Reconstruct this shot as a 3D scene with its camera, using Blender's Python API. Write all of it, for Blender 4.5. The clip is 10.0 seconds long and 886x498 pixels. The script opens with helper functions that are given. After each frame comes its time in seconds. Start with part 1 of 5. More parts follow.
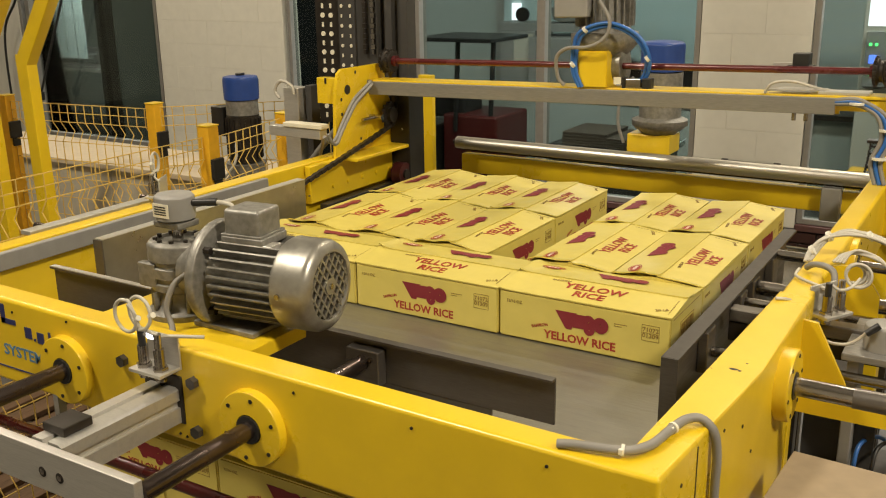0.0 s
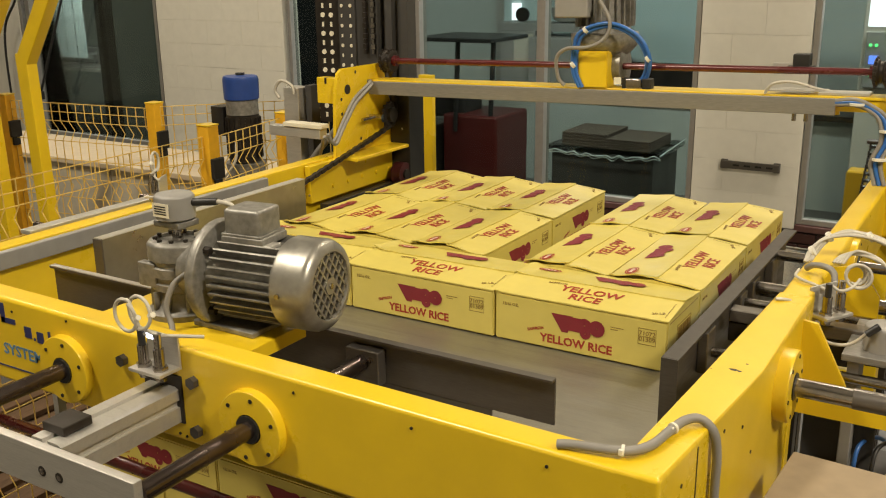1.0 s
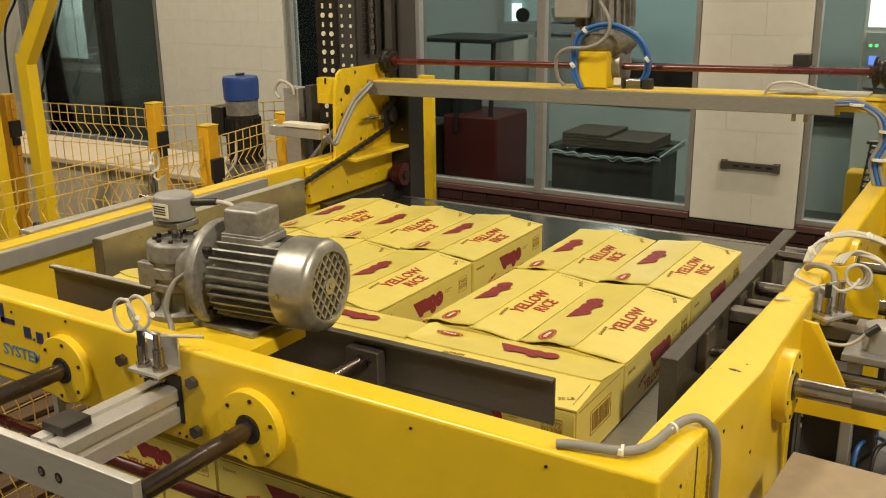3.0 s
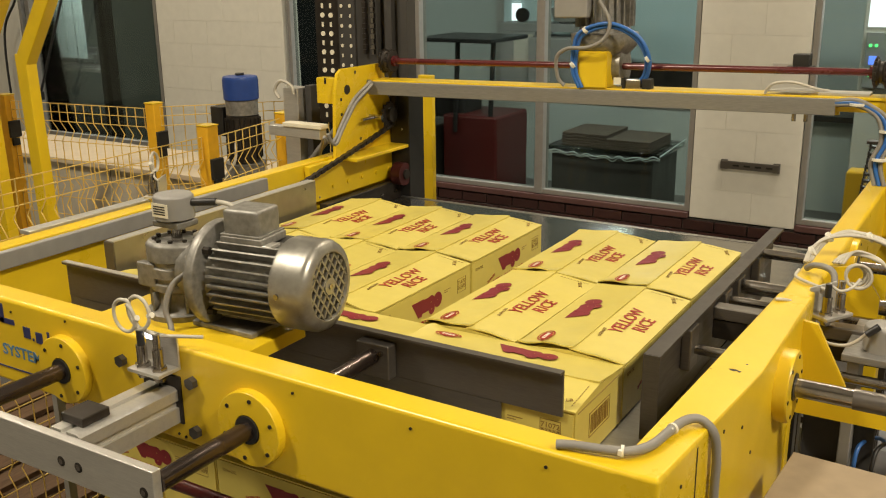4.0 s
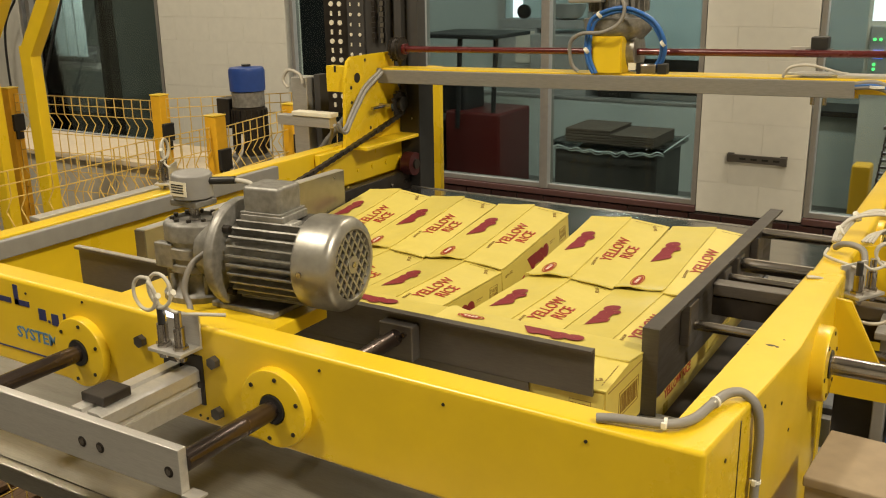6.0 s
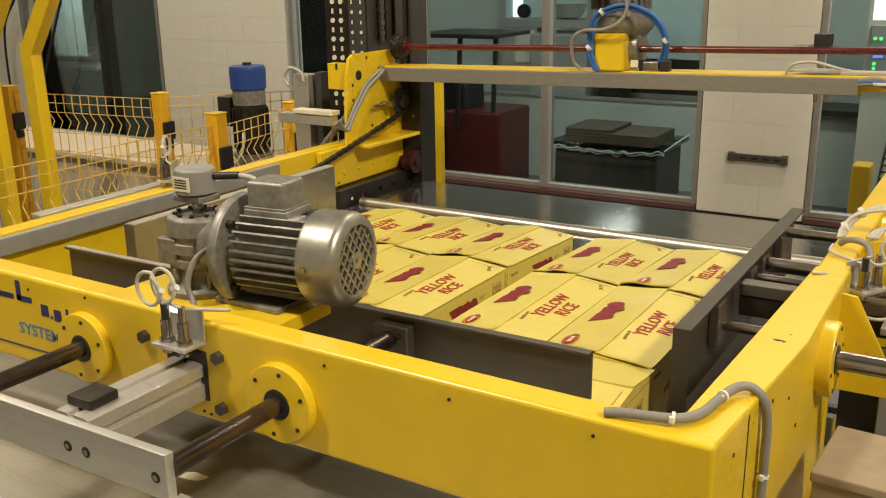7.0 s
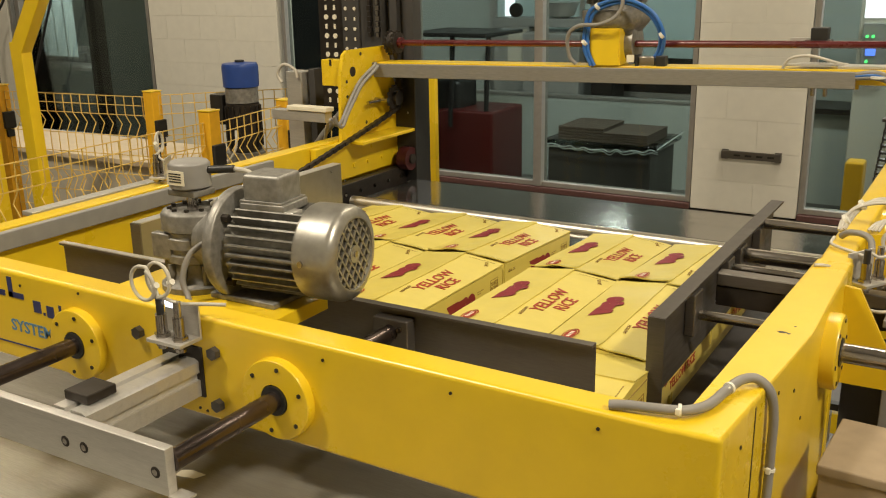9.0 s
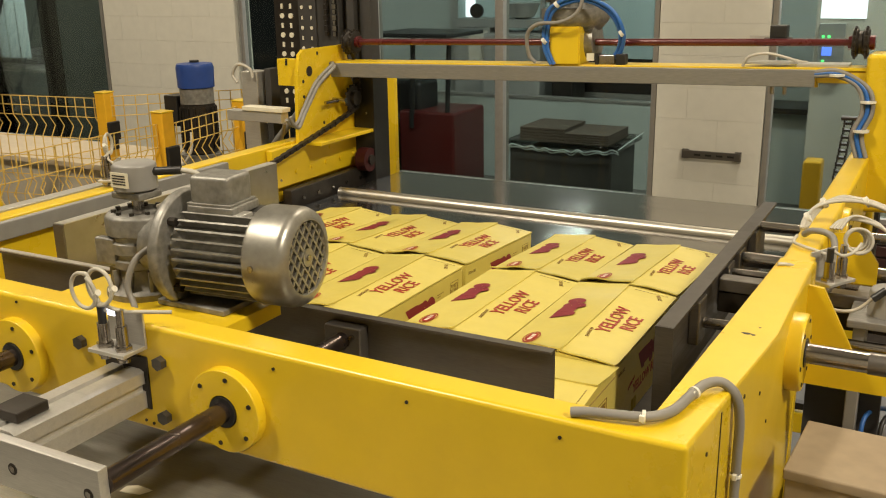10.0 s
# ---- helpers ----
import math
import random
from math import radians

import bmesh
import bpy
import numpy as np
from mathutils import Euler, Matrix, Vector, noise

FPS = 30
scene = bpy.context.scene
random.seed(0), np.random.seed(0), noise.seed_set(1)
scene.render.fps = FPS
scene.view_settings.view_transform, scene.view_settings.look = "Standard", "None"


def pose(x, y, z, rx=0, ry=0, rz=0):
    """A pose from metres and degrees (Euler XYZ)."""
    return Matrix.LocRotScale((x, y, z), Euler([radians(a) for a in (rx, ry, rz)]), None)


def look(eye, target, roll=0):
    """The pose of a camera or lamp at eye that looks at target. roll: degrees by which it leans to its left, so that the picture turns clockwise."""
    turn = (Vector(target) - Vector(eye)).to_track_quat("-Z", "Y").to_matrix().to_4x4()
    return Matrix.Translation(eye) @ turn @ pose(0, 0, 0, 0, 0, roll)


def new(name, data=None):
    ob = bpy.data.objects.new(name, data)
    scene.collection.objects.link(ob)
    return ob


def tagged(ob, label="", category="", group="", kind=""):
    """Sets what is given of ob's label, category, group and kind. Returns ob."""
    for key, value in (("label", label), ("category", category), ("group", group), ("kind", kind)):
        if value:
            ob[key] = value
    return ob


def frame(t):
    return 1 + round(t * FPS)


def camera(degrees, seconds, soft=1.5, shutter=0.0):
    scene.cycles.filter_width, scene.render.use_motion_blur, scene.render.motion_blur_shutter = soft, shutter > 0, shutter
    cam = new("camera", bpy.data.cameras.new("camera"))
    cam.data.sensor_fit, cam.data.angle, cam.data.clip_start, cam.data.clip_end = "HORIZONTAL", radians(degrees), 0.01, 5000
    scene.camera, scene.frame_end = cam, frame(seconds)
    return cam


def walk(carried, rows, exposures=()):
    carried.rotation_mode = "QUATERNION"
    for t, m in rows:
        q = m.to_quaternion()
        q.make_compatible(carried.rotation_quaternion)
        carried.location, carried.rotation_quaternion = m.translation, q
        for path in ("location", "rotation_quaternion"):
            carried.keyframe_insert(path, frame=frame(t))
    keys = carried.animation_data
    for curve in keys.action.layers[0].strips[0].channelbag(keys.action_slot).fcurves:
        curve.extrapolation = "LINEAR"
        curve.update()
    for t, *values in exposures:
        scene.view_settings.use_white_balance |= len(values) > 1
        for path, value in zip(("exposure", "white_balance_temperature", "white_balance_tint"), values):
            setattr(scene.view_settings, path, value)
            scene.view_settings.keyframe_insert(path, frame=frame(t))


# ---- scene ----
cam = camera(50.1, 10.0, soft=1.1)
PATH = [
    (0, (0.545, -1.779, 2.006), (-0.456, -0.145, 1.432), -0.8),
    (0.5, (0.544, -1.779, 2.006), (-0.456, -0.145, 1.432), -0.7),
    (1, (0.544, -1.779, 2.006), (-0.456, -0.145, 1.432), -0.7),
    (1.5, (0.544, -1.779, 2.005), (-0.456, -0.144, 1.432), -0.7),
    (2, (0.545, -1.779, 2.005), (-0.456, -0.144, 1.432), -0.7),
    (2.5, (0.545, -1.779, 2.005), (-0.456, -0.144, 1.432), -0.7),
    (4, (0.544, -1.777, 2.005), (-0.456, -0.143, 1.432), -0.7),
    (4.5, (0.543, -1.777, 2.003), (-0.458, -0.143, 1.43), -0.7),
    (5, (0.531, -1.78, 1.993), (-0.47, -0.145, 1.42), -0.8),
    (5.5, (0.508, -1.781, 1.972), (-0.491, -0.145, 1.4), -0.9),
    (7, (0.484, -1.783, 1.948), (-0.512, -0.146, 1.378), -0.9),
    (7.5, (0.478, -1.783, 1.943), (-0.517, -0.145, 1.373), -1.0),
    (8, (0.473, -1.784, 1.937), (-0.522, -0.145, 1.368), -1.0),
    (8.5, (0.469, -1.782, 1.934), (-0.524, -0.142, 1.364), -1.0),
    (9, (0.466, -1.775, 1.931), (-0.516, -0.129, 1.362), -1.0),
    (9.5, (0.462, -1.757, 1.928), (-0.494, -0.095, 1.36), -1.0),
    (10, (0.452, -1.729, 1.918), (-0.464, -0.044, 1.351), -0.9),
]
walk(cam, [(t, look(eye, target, roll)) for t, eye, target, roll in PATH])

# ---- world and lights ----
wd = bpy.data.worlds.new("hall_world")
scene.world = wd
wd.use_nodes = True
wd.node_tree.nodes["Background"].inputs[0].default_value = (0.55, 0.6, 0.62, 1)
wd.node_tree.nodes["Background"].inputs[1].default_value = 0.25
FLOOR = -0.35


def lamp(name, loc, target, sx, sy, watts, col):
    li = bpy.data.lights.new(name, "AREA")
    li.shape, li.size, li.size_y, li.energy, li.color = "RECTANGLE", sx, sy, watts, col
    ob = new(name, li)
    ob.matrix_world = look(loc, target)
    return ob


WARM = (1.0, 0.885, 0.70)
lamp("high_bay_lamp", (-2.4, -2.3, 5.4), (-0.7, 0.0, 1.2), 0.5, 0.5, 165, WARM)
lamp("high_bay_lamp", (0.2, 3.3, 5.4), (-0.5, 3.8, 1.2), 0.5, 0.5, 100, WARM)
lamp("high_bay_lamp", (3.4, -1.7, 5.4), (0.2, -0.4, 1.2), 0.5, 0.5, 245, WARM)
lamp("high_bay_lamp", (-6.0, 1.2, 5.4), (-5.0, 2.0, 0.0), 0.8, 0.8, 118, WARM)
lamp("unseen_room_lamp", (-2.86, 7.0, 3.2), (-2.86, 7.0, 0), 0.06, 1.2, 10, (0.93, 1.0, 0.98))
# unseen fill, hidden by the lintel, added to brighten the far wall
lamp("unseen_room_lamp", (-2.8, 5.0, 3.5), (-3.2, 8.6, 1.0), 1.3, 0.2, 100, (0.93, 1.0, 0.98))
# two more unseen fills, added to brighten what the outer windows show
lamp("unseen_room_lamp", (0.6, 6.4, 3.4), (0.6, 6.4, 0), 1.3, 0.22, 130, (0.93, 1.0, 0.98))
lamp("unseen_room_lamp", (-8.3, 5.1, 3.4), (-8.6, 6.5, 0), 1.3, 0.22, 130, (0.93, 1.0, 0.98))


# ---- materials ----
def material(name, col, rough=0.5, metal=0.0, grain=0.06, scale=30.0, bump=0.0, wear=0.0, wear_col=(0.1, 0.09, 0.07),
             wear_scale=3.0, spec=0.5, stretch=(1, 1, 1), coat=0.0, per_object=0.0):
    m = bpy.data.materials.new(name)
    m.use_nodes = True
    nt = m.node_tree
    b = nt.nodes["Principled BSDF"]
    b.inputs["Roughness"].default_value = rough
    b.inputs["Metallic"].default_value = metal
    b.inputs["Specular IOR Level"].default_value = spec
    b.inputs["Coat Weight"].default_value = coat
    b.inputs["Coat Roughness"].default_value = 0.22
    tc = nt.nodes.new("ShaderNodeTexCoord")
    mp = nt.nodes.new("ShaderNodeMapping")
    mp.inputs["Scale"].default_value = stretch
    nt.links.new(tc.outputs["Object"], mp.inputs["Vector"])
    n1 = nt.nodes.new("ShaderNodeTexNoise")
    n1.inputs["Scale"].default_value, n1.inputs["Detail"].default_value = scale, 6
    n2 = nt.nodes.new("ShaderNodeTexNoise")
    n2.inputs["Scale"].default_value, n2.inputs["Detail"].default_value = wear_scale, 8
    n2.inputs["Roughness"].default_value = 0.65
    for n in (n1, n2):
        nt.links.new(mp.outputs["Vector"], n.inputs["Vector"])
    ramp = nt.nodes.new("ShaderNodeMapRange")
    ramp.inputs["From Min"].default_value, ramp.inputs["From Max"].default_value = 0.3, 0.7
    ramp.inputs["To Min"].default_value, ramp.inputs["To Max"].default_value = 1 - grain, 1 + grain
    nt.links.new(n1.outputs["Fac"], ramp.inputs["Value"])
    mul = nt.nodes.new("ShaderNodeMix")
    mul.data_type, mul.blend_type = "RGBA", "MULTIPLY"
    mul.inputs["Factor"].default_value = 1.0
    mul.inputs["A"].default_value = (*col, 1)
    nt.links.new(ramp.outputs["Result"], mul.inputs["B"])
    last = mul.outputs["Result"]
    if per_object:
        oi = nt.nodes.new("ShaderNodeObjectInfo")
        hs = nt.nodes.new("ShaderNodeHueSaturation")
        mr = nt.nodes.new("ShaderNodeMapRange")
        mr.inputs["To Min"].default_value, mr.inputs["To Max"].default_value = 1 - per_object, 1 + per_object
        nt.links.new(oi.outputs["Random"], mr.inputs["Value"])
        nt.links.new(mr.outputs["Result"], hs.inputs["Value"])
        nt.links.new(last, hs.inputs["Color"])
        last = hs.outputs["Color"]
    if wear:
        wr = nt.nodes.new("ShaderNodeMapRange")
        wr.inputs["From Min"].default_value, wr.inputs["From Max"].default_value = 0.5, 0.78
        wr.inputs["To Max"].default_value = wear
        nt.links.new(n2.outputs["Fac"], wr.inputs["Value"])
        mx = nt.nodes.new("ShaderNodeMix")
        mx.data_type = "RGBA"
        nt.links.new(wr.outputs["Result"], mx.inputs["Factor"])
        nt.links.new(last, mx.inputs["A"])
        mx.inputs["B"].default_value = (*wear_col, 1)
        last = mx.outputs["Result"]
    nt.links.new(last, b.inputs["Base Color"])
    rr = nt.nodes.new("ShaderNodeMapRange")
    rr.inputs["From Min"].default_value, rr.inputs["From Max"].default_value = 0.3, 0.7
    rr.inputs["To Min"].default_value, rr.inputs["To Max"].default_value = max(rough - 0.1, 0.02), min(rough + 0.12, 1)
    nt.links.new(n2.outputs["Fac"], rr.inputs["Value"])
    nt.links.new(rr.outputs["Result"], b.inputs["Roughness"])
    if bump:
        bp = nt.nodes.new("ShaderNodeBump")
        bp.inputs["Strength"].default_value, bp.inputs["Distance"].default_value = bump, 0.002
        nt.links.new(n1.outputs["Fac"], bp.inputs["Height"])
        nt.links.new(bp.outputs["Normal"], b.inputs["Normal"])
    return m


def glow(name, col, strength):
    m = bpy.data.materials.new(name)
    m.use_nodes = True
    b = m.node_tree.nodes["Principled BSDF"]
    b.inputs["Base Color"].default_value = (*col, 1)
    b.inputs["Emission Color"].default_value = (*col, 1)
    b.inputs["Emission Strength"].default_value = strength
    return m


def glass_material(name, tint, gloss):
    m = bpy.data.materials.new(name)
    m.use_nodes = True
    nt = m.node_tree
    out = nt.nodes["Material Output"]
    tr = nt.nodes.new("ShaderNodeBsdfTransparent")
    tr.inputs[0].default_value = (*tint, 1)
    gl = nt.nodes.new("ShaderNodeBsdfGlossy")
    gl.inputs["Roughness"].default_value = 0.02
    lw = nt.nodes.new("ShaderNodeFresnel")
    lw.inputs["IOR"].default_value = gloss
    mx = nt.nodes.new("ShaderNodeMixShader")
    nt.links.new(lw.outputs[0], mx.inputs[0])
    nt.links.new(tr.outputs[0], mx.inputs[1])
    nt.links.new(gl.outputs[0], mx.inputs[2])
    nt.links.new(mx.outputs[0], out.inputs[0])
    return m


YEL = material("yellow_enamel", (0.76, 0.52, 0.014), 0.32, grain=0.04, scale=12, wear=0.18, wear_col=(0.5, 0.3, 0.03), wear_scale=2.5, coat=0.3, bump=0.05)
YEL2 = material("yellow_fence_paint", (0.78, 0.42, 0.02), 0.4, grain=0.06, wear=0.2, wear_col=(0.4, 0.2, 0.02))
WIRE = material("pale_yellow_wire", (0.72, 0.50, 0.13), 0.4, grain=0.06)
COLP = material("dark_grey_column_paint", (0.045, 0.042, 0.039), 0.6, 0.0, grain=0.1, scale=20, wear=0.4, wear_col=(0.07, 0.065, 0.055))
CARD = material("yellow_carton", (0.64, 0.53, 0.122), 0.36, grain=0.035, scale=26, wear=0.16, wear_col=(0.6, 0.45, 0.12), wear_scale=6, bump=0.3, per_object=0.05, coat=0.18)
CARD_GAP = material("carton_gap_shadow", (0.35, 0.25, 0.08), 0.8, grain=0.15)
RED = material("red_print", (0.34, 0.032, 0.018), 0.42, grain=0.05)
MAROON = material("maroon_print", (0.22, 0.018, 0.028), 0.45, grain=0.05)
BROWN = material("brown_print", (0.25, 0.15, 0.03), 0.5, grain=0.05)
WHITEP = material("white_print", (0.75, 0.70, 0.55), 0.5, grain=0.05)
STEEL = material("brushed_steel_sheet", (0.30, 0.285, 0.26), 0.30, 0.9, grain=0.08, scale=60, stretch=(1, 14, 14), wear=0.3, wear_col=(0.19, 0.18, 0.16), wear_scale=2, bump=0.05)
TABLE = material("smooth_steel_table", (0.24, 0.225, 0.20), 0.055, 0.9, grain=0.08, scale=60, stretch=(1, 14, 14), wear=0.35, wear_col=(0.15, 0.14, 0.125), wear_scale=2.4, bump=0.03)
FPLATE = material("dull_front_plate", (0.33, 0.315, 0.27), 0.40, 0.8, grain=0.08, scale=50, stretch=(1, 12, 12), wear=0.4, wear_col=(0.19, 0.18, 0.15), wear_scale=3, bump=0.04)
ROLL = material("bright_roller_steel", (0.62, 0.59, 0.53), 0.36, 0.95, grain=0.05, scale=40, stretch=(0.3, 8, 8), wear=0.3, wear_col=(0.4, 0.37, 0.32), wear_scale=3)
DGUIDE = material("dark_grey_guide", (0.095, 0.086, 0.078), 0.42, 0.6, grain=0.1, scale=50, stretch=(1, 1, 10), wear=0.3, wear_col=(0.15, 0.135, 0.12), wear_scale=5)
GUIDE = material("dull_steel_guide", (0.17, 0.155, 0.14), 0.38, 0.75, grain=0.08, scale=50, stretch=(1, 1, 10), wear=0.25, wear_col=(0.27, 0.25, 0.22), wear_scale=4)
ALU = material("machined_aluminium", (0.63, 0.61, 0.565), 0.38, 0.7, grain=0.06, scale=60, stretch=(1, 12, 12), wear=0.25, wear_col=(0.3, 0.29, 0.27), wear_scale=6)
CHROME = material("polished_shaft_steel", (0.42, 0.39, 0.36), 0.2, 1.0, grain=0.08, scale=40, wear=0.5, wear_col=(0.14, 0.10, 0.08), wear_scale=5)
CHAN = material("dull_grey_channel", (0.27, 0.26, 0.24), 0.5, 0.5, grain=0.1, scale=40, stretch=(1, 10, 10), wear=0.3, wear_col=(0.17, 0.16, 0.145), wear_scale=4)
DSHAFT = material("oiled_dark_shaft", (0.125, 0.098, 0.088), 0.24, 0.9, grain=0.2, scale=20, wear=0.5, wear_col=(0.08, 0.05, 0.04), wear_scale=6)
CAST = material("silver_painted_casting", (0.27, 0.26, 0.235), 0.48, 0.55, grain=0.22, scale=70, wear=0.75, wear_col=(0.11, 0.10, 0.08), wear_scale=14, bump=0.4)
FANC = material("brushed_fan_cover", (0.37, 0.355, 0.315), 0.36, 0.75, grain=0.12, scale=60, wear=0.6, wear_col=(0.20, 0.18, 0.135), wear_scale=11, bump=0.12)
GREYP = material("grey_painted_steel", (0.30, 0.29, 0.27), 0.5, 0.2, grain=0.07, scale=25, wear=0.2, wear_col=(0.2, 0.19, 0.17))
BLACK = material("black_plastic", (0.018, 0.017, 0.016), 0.4, grain=0.2)
DARK = material("dark_oily_steel", (0.045, 0.038, 0.032), 0.4, 0.6, grain=0.25, scale=30, wear=0.3, wear_col=(0.09, 0.06, 0.045))
REDSH = material("red_lacquered_shaft", (0.095, 0.009, 0.010), 0.25, 0.2, grain=0.12, scale=25, wear=0.25, wear_col=(0.08, 0.01, 0.01), coat=0.5)
REDDK = material("dark_red_roller", (0.05, 0.008, 0.008), 0.4, grain=0.15)
BLUE = material("blue_motor_paint", (0.018, 0.055, 0.24), 0.4, grain=0.08)
BLUECAB = material("blue_air_hose", (0.03, 0.13, 0.42), 0.35, grain=0.05)
GREYCAB = material("grey_cable", (0.24, 0.225, 0.20), 0.5, grain=0.05)
WHITECAB = material("white_cable", (0.50, 0.465, 0.39), 0.45, grain=0.05)
TIE = material("white_cable_tie", (0.75, 0.72, 0.62), 0.5, grain=0.03)
INK = material("dark_blue_lettering", (0.03, 0.035, 0.12), 0.45, grain=0.1)
INK2 = material("light_blue_lettering", (0.10, 0.22, 0.36), 0.45, grain=0.1)
WALL = material("white_painted_block", (0.70, 0.67, 0.58), 0.6, grain=0.03, scale=14, bump=0.35, wear=0.1, wear_col=(0.5, 0.46, 0.38), wear_scale=1.5)
BRICK = material("dark_red_glazed_brick", (0.040, 0.015, 0.0125), 0.35, grain=0.15, scale=30, bump=0.2, per_object=0.2)
MORTAR = material("brick_mortar", (0.055, 0.045, 0.038), 0.85, grain=0.15)
FRAME = material("window_frame_aluminium", (0.38, 0.36, 0.33), 0.42, 0.6, grain=0.05)
FLOORM = material("worn_concrete_floor", (0.11, 0.10, 0.088), 0.5, grain=0.12, scale=9, wear=0.4, wear_col=(0.11, 0.1, 0.09), wear_scale=1.2, bump=0.1)
CEIL = material("hall_ceiling_paint", (0.45, 0.43, 0.38), 0.8, grain=0.05)
GREENW = material("pale_green_wall", (0.40, 0.425, 0.39), 0.6, grain=0.04, scale=8, bump=0.1)
TEAL = material("pale_blue_panel", (0.46, 0.56, 0.55), 0.5, grain=0.05)
REDM = material("red_machine_paint", (0.085, 0.010, 0.008), 0.4, grain=0.1)
BROWNB = material("brown_cardboard", (0.31, 0.24, 0.155), 0.75, grain=0.1, scale=40, wear=0.3, wear_col=(0.2, 0.14, 0.09), wear_scale=5, bump=0.1)
WOOD = material("raw_pine", (0.45, 0.31, 0.17), 0.7, grain=0.15, scale=20, stretch=(1, 10, 10), wear=0.2, wear_col=(0.25, 0.16, 0.09))
BEIGE = material("beige_laminate", (0.62, 0.52, 0.38), 0.45, grain=0.05)
PANEL = material("cream_side_panel", (0.52, 0.48, 0.40), 0.5, grain=0.05)
FILM = glass_material("clear_plastic_film", (0.75, 0.78, 0.76), 1.6)
GLASS = glass_material("window_glass", (0.66, 0.70, 0.67), 1.25)
SCREEN = glow("blue_screen", (0.1, 0.2, 0.9), 2.5)
LEDG = glow("green_lamp", (0.1, 0.9, 0.2), 2.5)
GLOWW = glow("white_glow", (0.85, 0.88, 1.0), 3.0)
SKYWIN = glow("bright_window_light", (0.85, 0.95, 1.0), 2.2)


# ---- mesh tools ----
def box(bm, c, s, bevel=0.0, rot=None, seg=2):
    g = bmesh.ops.create_cube(bm, size=1.0)["verts"]
    m = Matrix.Translation(c) @ (rot.to_4x4() if rot else Matrix()) @ Matrix.Diagonal((*s, 1))
    bmesh.ops.transform(bm, matrix=m, verts=g)
    if bevel:
        es = list({e for v in g for e in v.link_edges})
        bmesh.ops.bevel(bm, geom=es, offset=bevel, segments=seg, affect="EDGES", profile=0.5)


def cyl(bm, a, b, r, r2=None, seg=20, bevel=0.0):
    a, b = Vector(a), Vector(b)
    d = b - a
    m = Matrix.Translation((a + b) / 2) @ d.to_track_quat("Z", "Y").to_matrix().to_4x4()
    r = max(r, 1e-4)
    bmesh.ops.create_cone(bm, cap_ends=True, segments=seg, radius1=r, radius2=r if r2 is None else max(r2, 1e-4), depth=d.length, matrix=m)


def lathe(bm, prof, a, d, seg=28):
    """Turns a profile of (radius, height) round the axis d from a."""
    q = Matrix.Translation(a) @ Vector(d).to_track_quat("Z", "Y").to_matrix().to_4x4()
    rings = []
    for r, h in prof:
        rings.append([bm.verts.new(q @ Vector((max(r, 1e-4) * math.cos(2 * math.pi * i / seg), max(r, 1e-4) * math.sin(2 * math.pi * i / seg), h))) for i in range(seg)])
    for p, n in zip(rings, rings[1:]):
        for i in range(seg):
            bm.faces.new((p[i], p[(i + 1) % seg], n[(i + 1) % seg], n[i]))
    bm.faces.new(rings[0][::-1])
    bm.faces.new(rings[-1])


def smooth_path(pts, n=6):
    pts = [Vector(p) for p in pts]
    out = []
    for i in range(len(pts) - 1):
        p0, p1, p2, p3 = pts[max(i - 1, 0)], pts[i], pts[i + 1], pts[min(i + 2, len(pts) - 1)]
        for k in range(n):
            t = k / n
            out.append(0.5 * (2 * p1 + (p2 - p0) * t + (2 * p0 - 5 * p1 + 4 * p2 - p3) * t * t + (3 * p1 - p0 - 3 * p2 + p3) * t ** 3))
    return out + [pts[-1]]


def tube(bm, pts, r, seg=8, n=6):
    ps = smooth_path(pts, n) if n > 1 else [Vector(p) for p in pts]
    rings, up = [], None
    for i, p in enumerate(ps):
        d = (ps[min(i + 1, len(ps) - 1)] - ps[max(i - 1, 0)]).normalized()
        if up is None:
            up = d.orthogonal().normalized()
        up = (up - d * up.dot(d))
        up = up.normalized() if up.length > 1e-6 else d.orthogonal().normalized()
        side = d.cross(up)
        rings.append([bm.verts.new(p + r * (math.cos(2 * math.pi * k / seg) * up + math.sin(2 * math.pi * k / seg) * side)) for k in range(seg)])
    for a, b in zip(rings, rings[1:]):
        for k in range(seg):
            bm.faces.new((a[k], a[(k + 1) % seg], b[(k + 1) % seg], b[k]))
    bm.faces.new(rings[0][::-1])
    bm.faces.new(rings[-1])


def prism(bm, pts, axis, lo, hi):
    """A flat outline (pairs) drawn out along an axis from lo to hi."""
    def at(p, h):
        return {"x": (h, p[0], p[1]), "y": (p[0], h, p[1]), "z": (p[0], p[1], h)}[axis]
    a = [bm.verts.new(at(p, lo)) for p in pts]
    b = [bm.verts.new(at(p, hi)) for p in pts]
    n = len(pts)
    for i in range(n):
        bm.faces.new((a[i], a[(i + 1) % n], b[(i + 1) % n], b[i]))
    bm.faces.new(a[::-1])
    bm.faces.new(b)


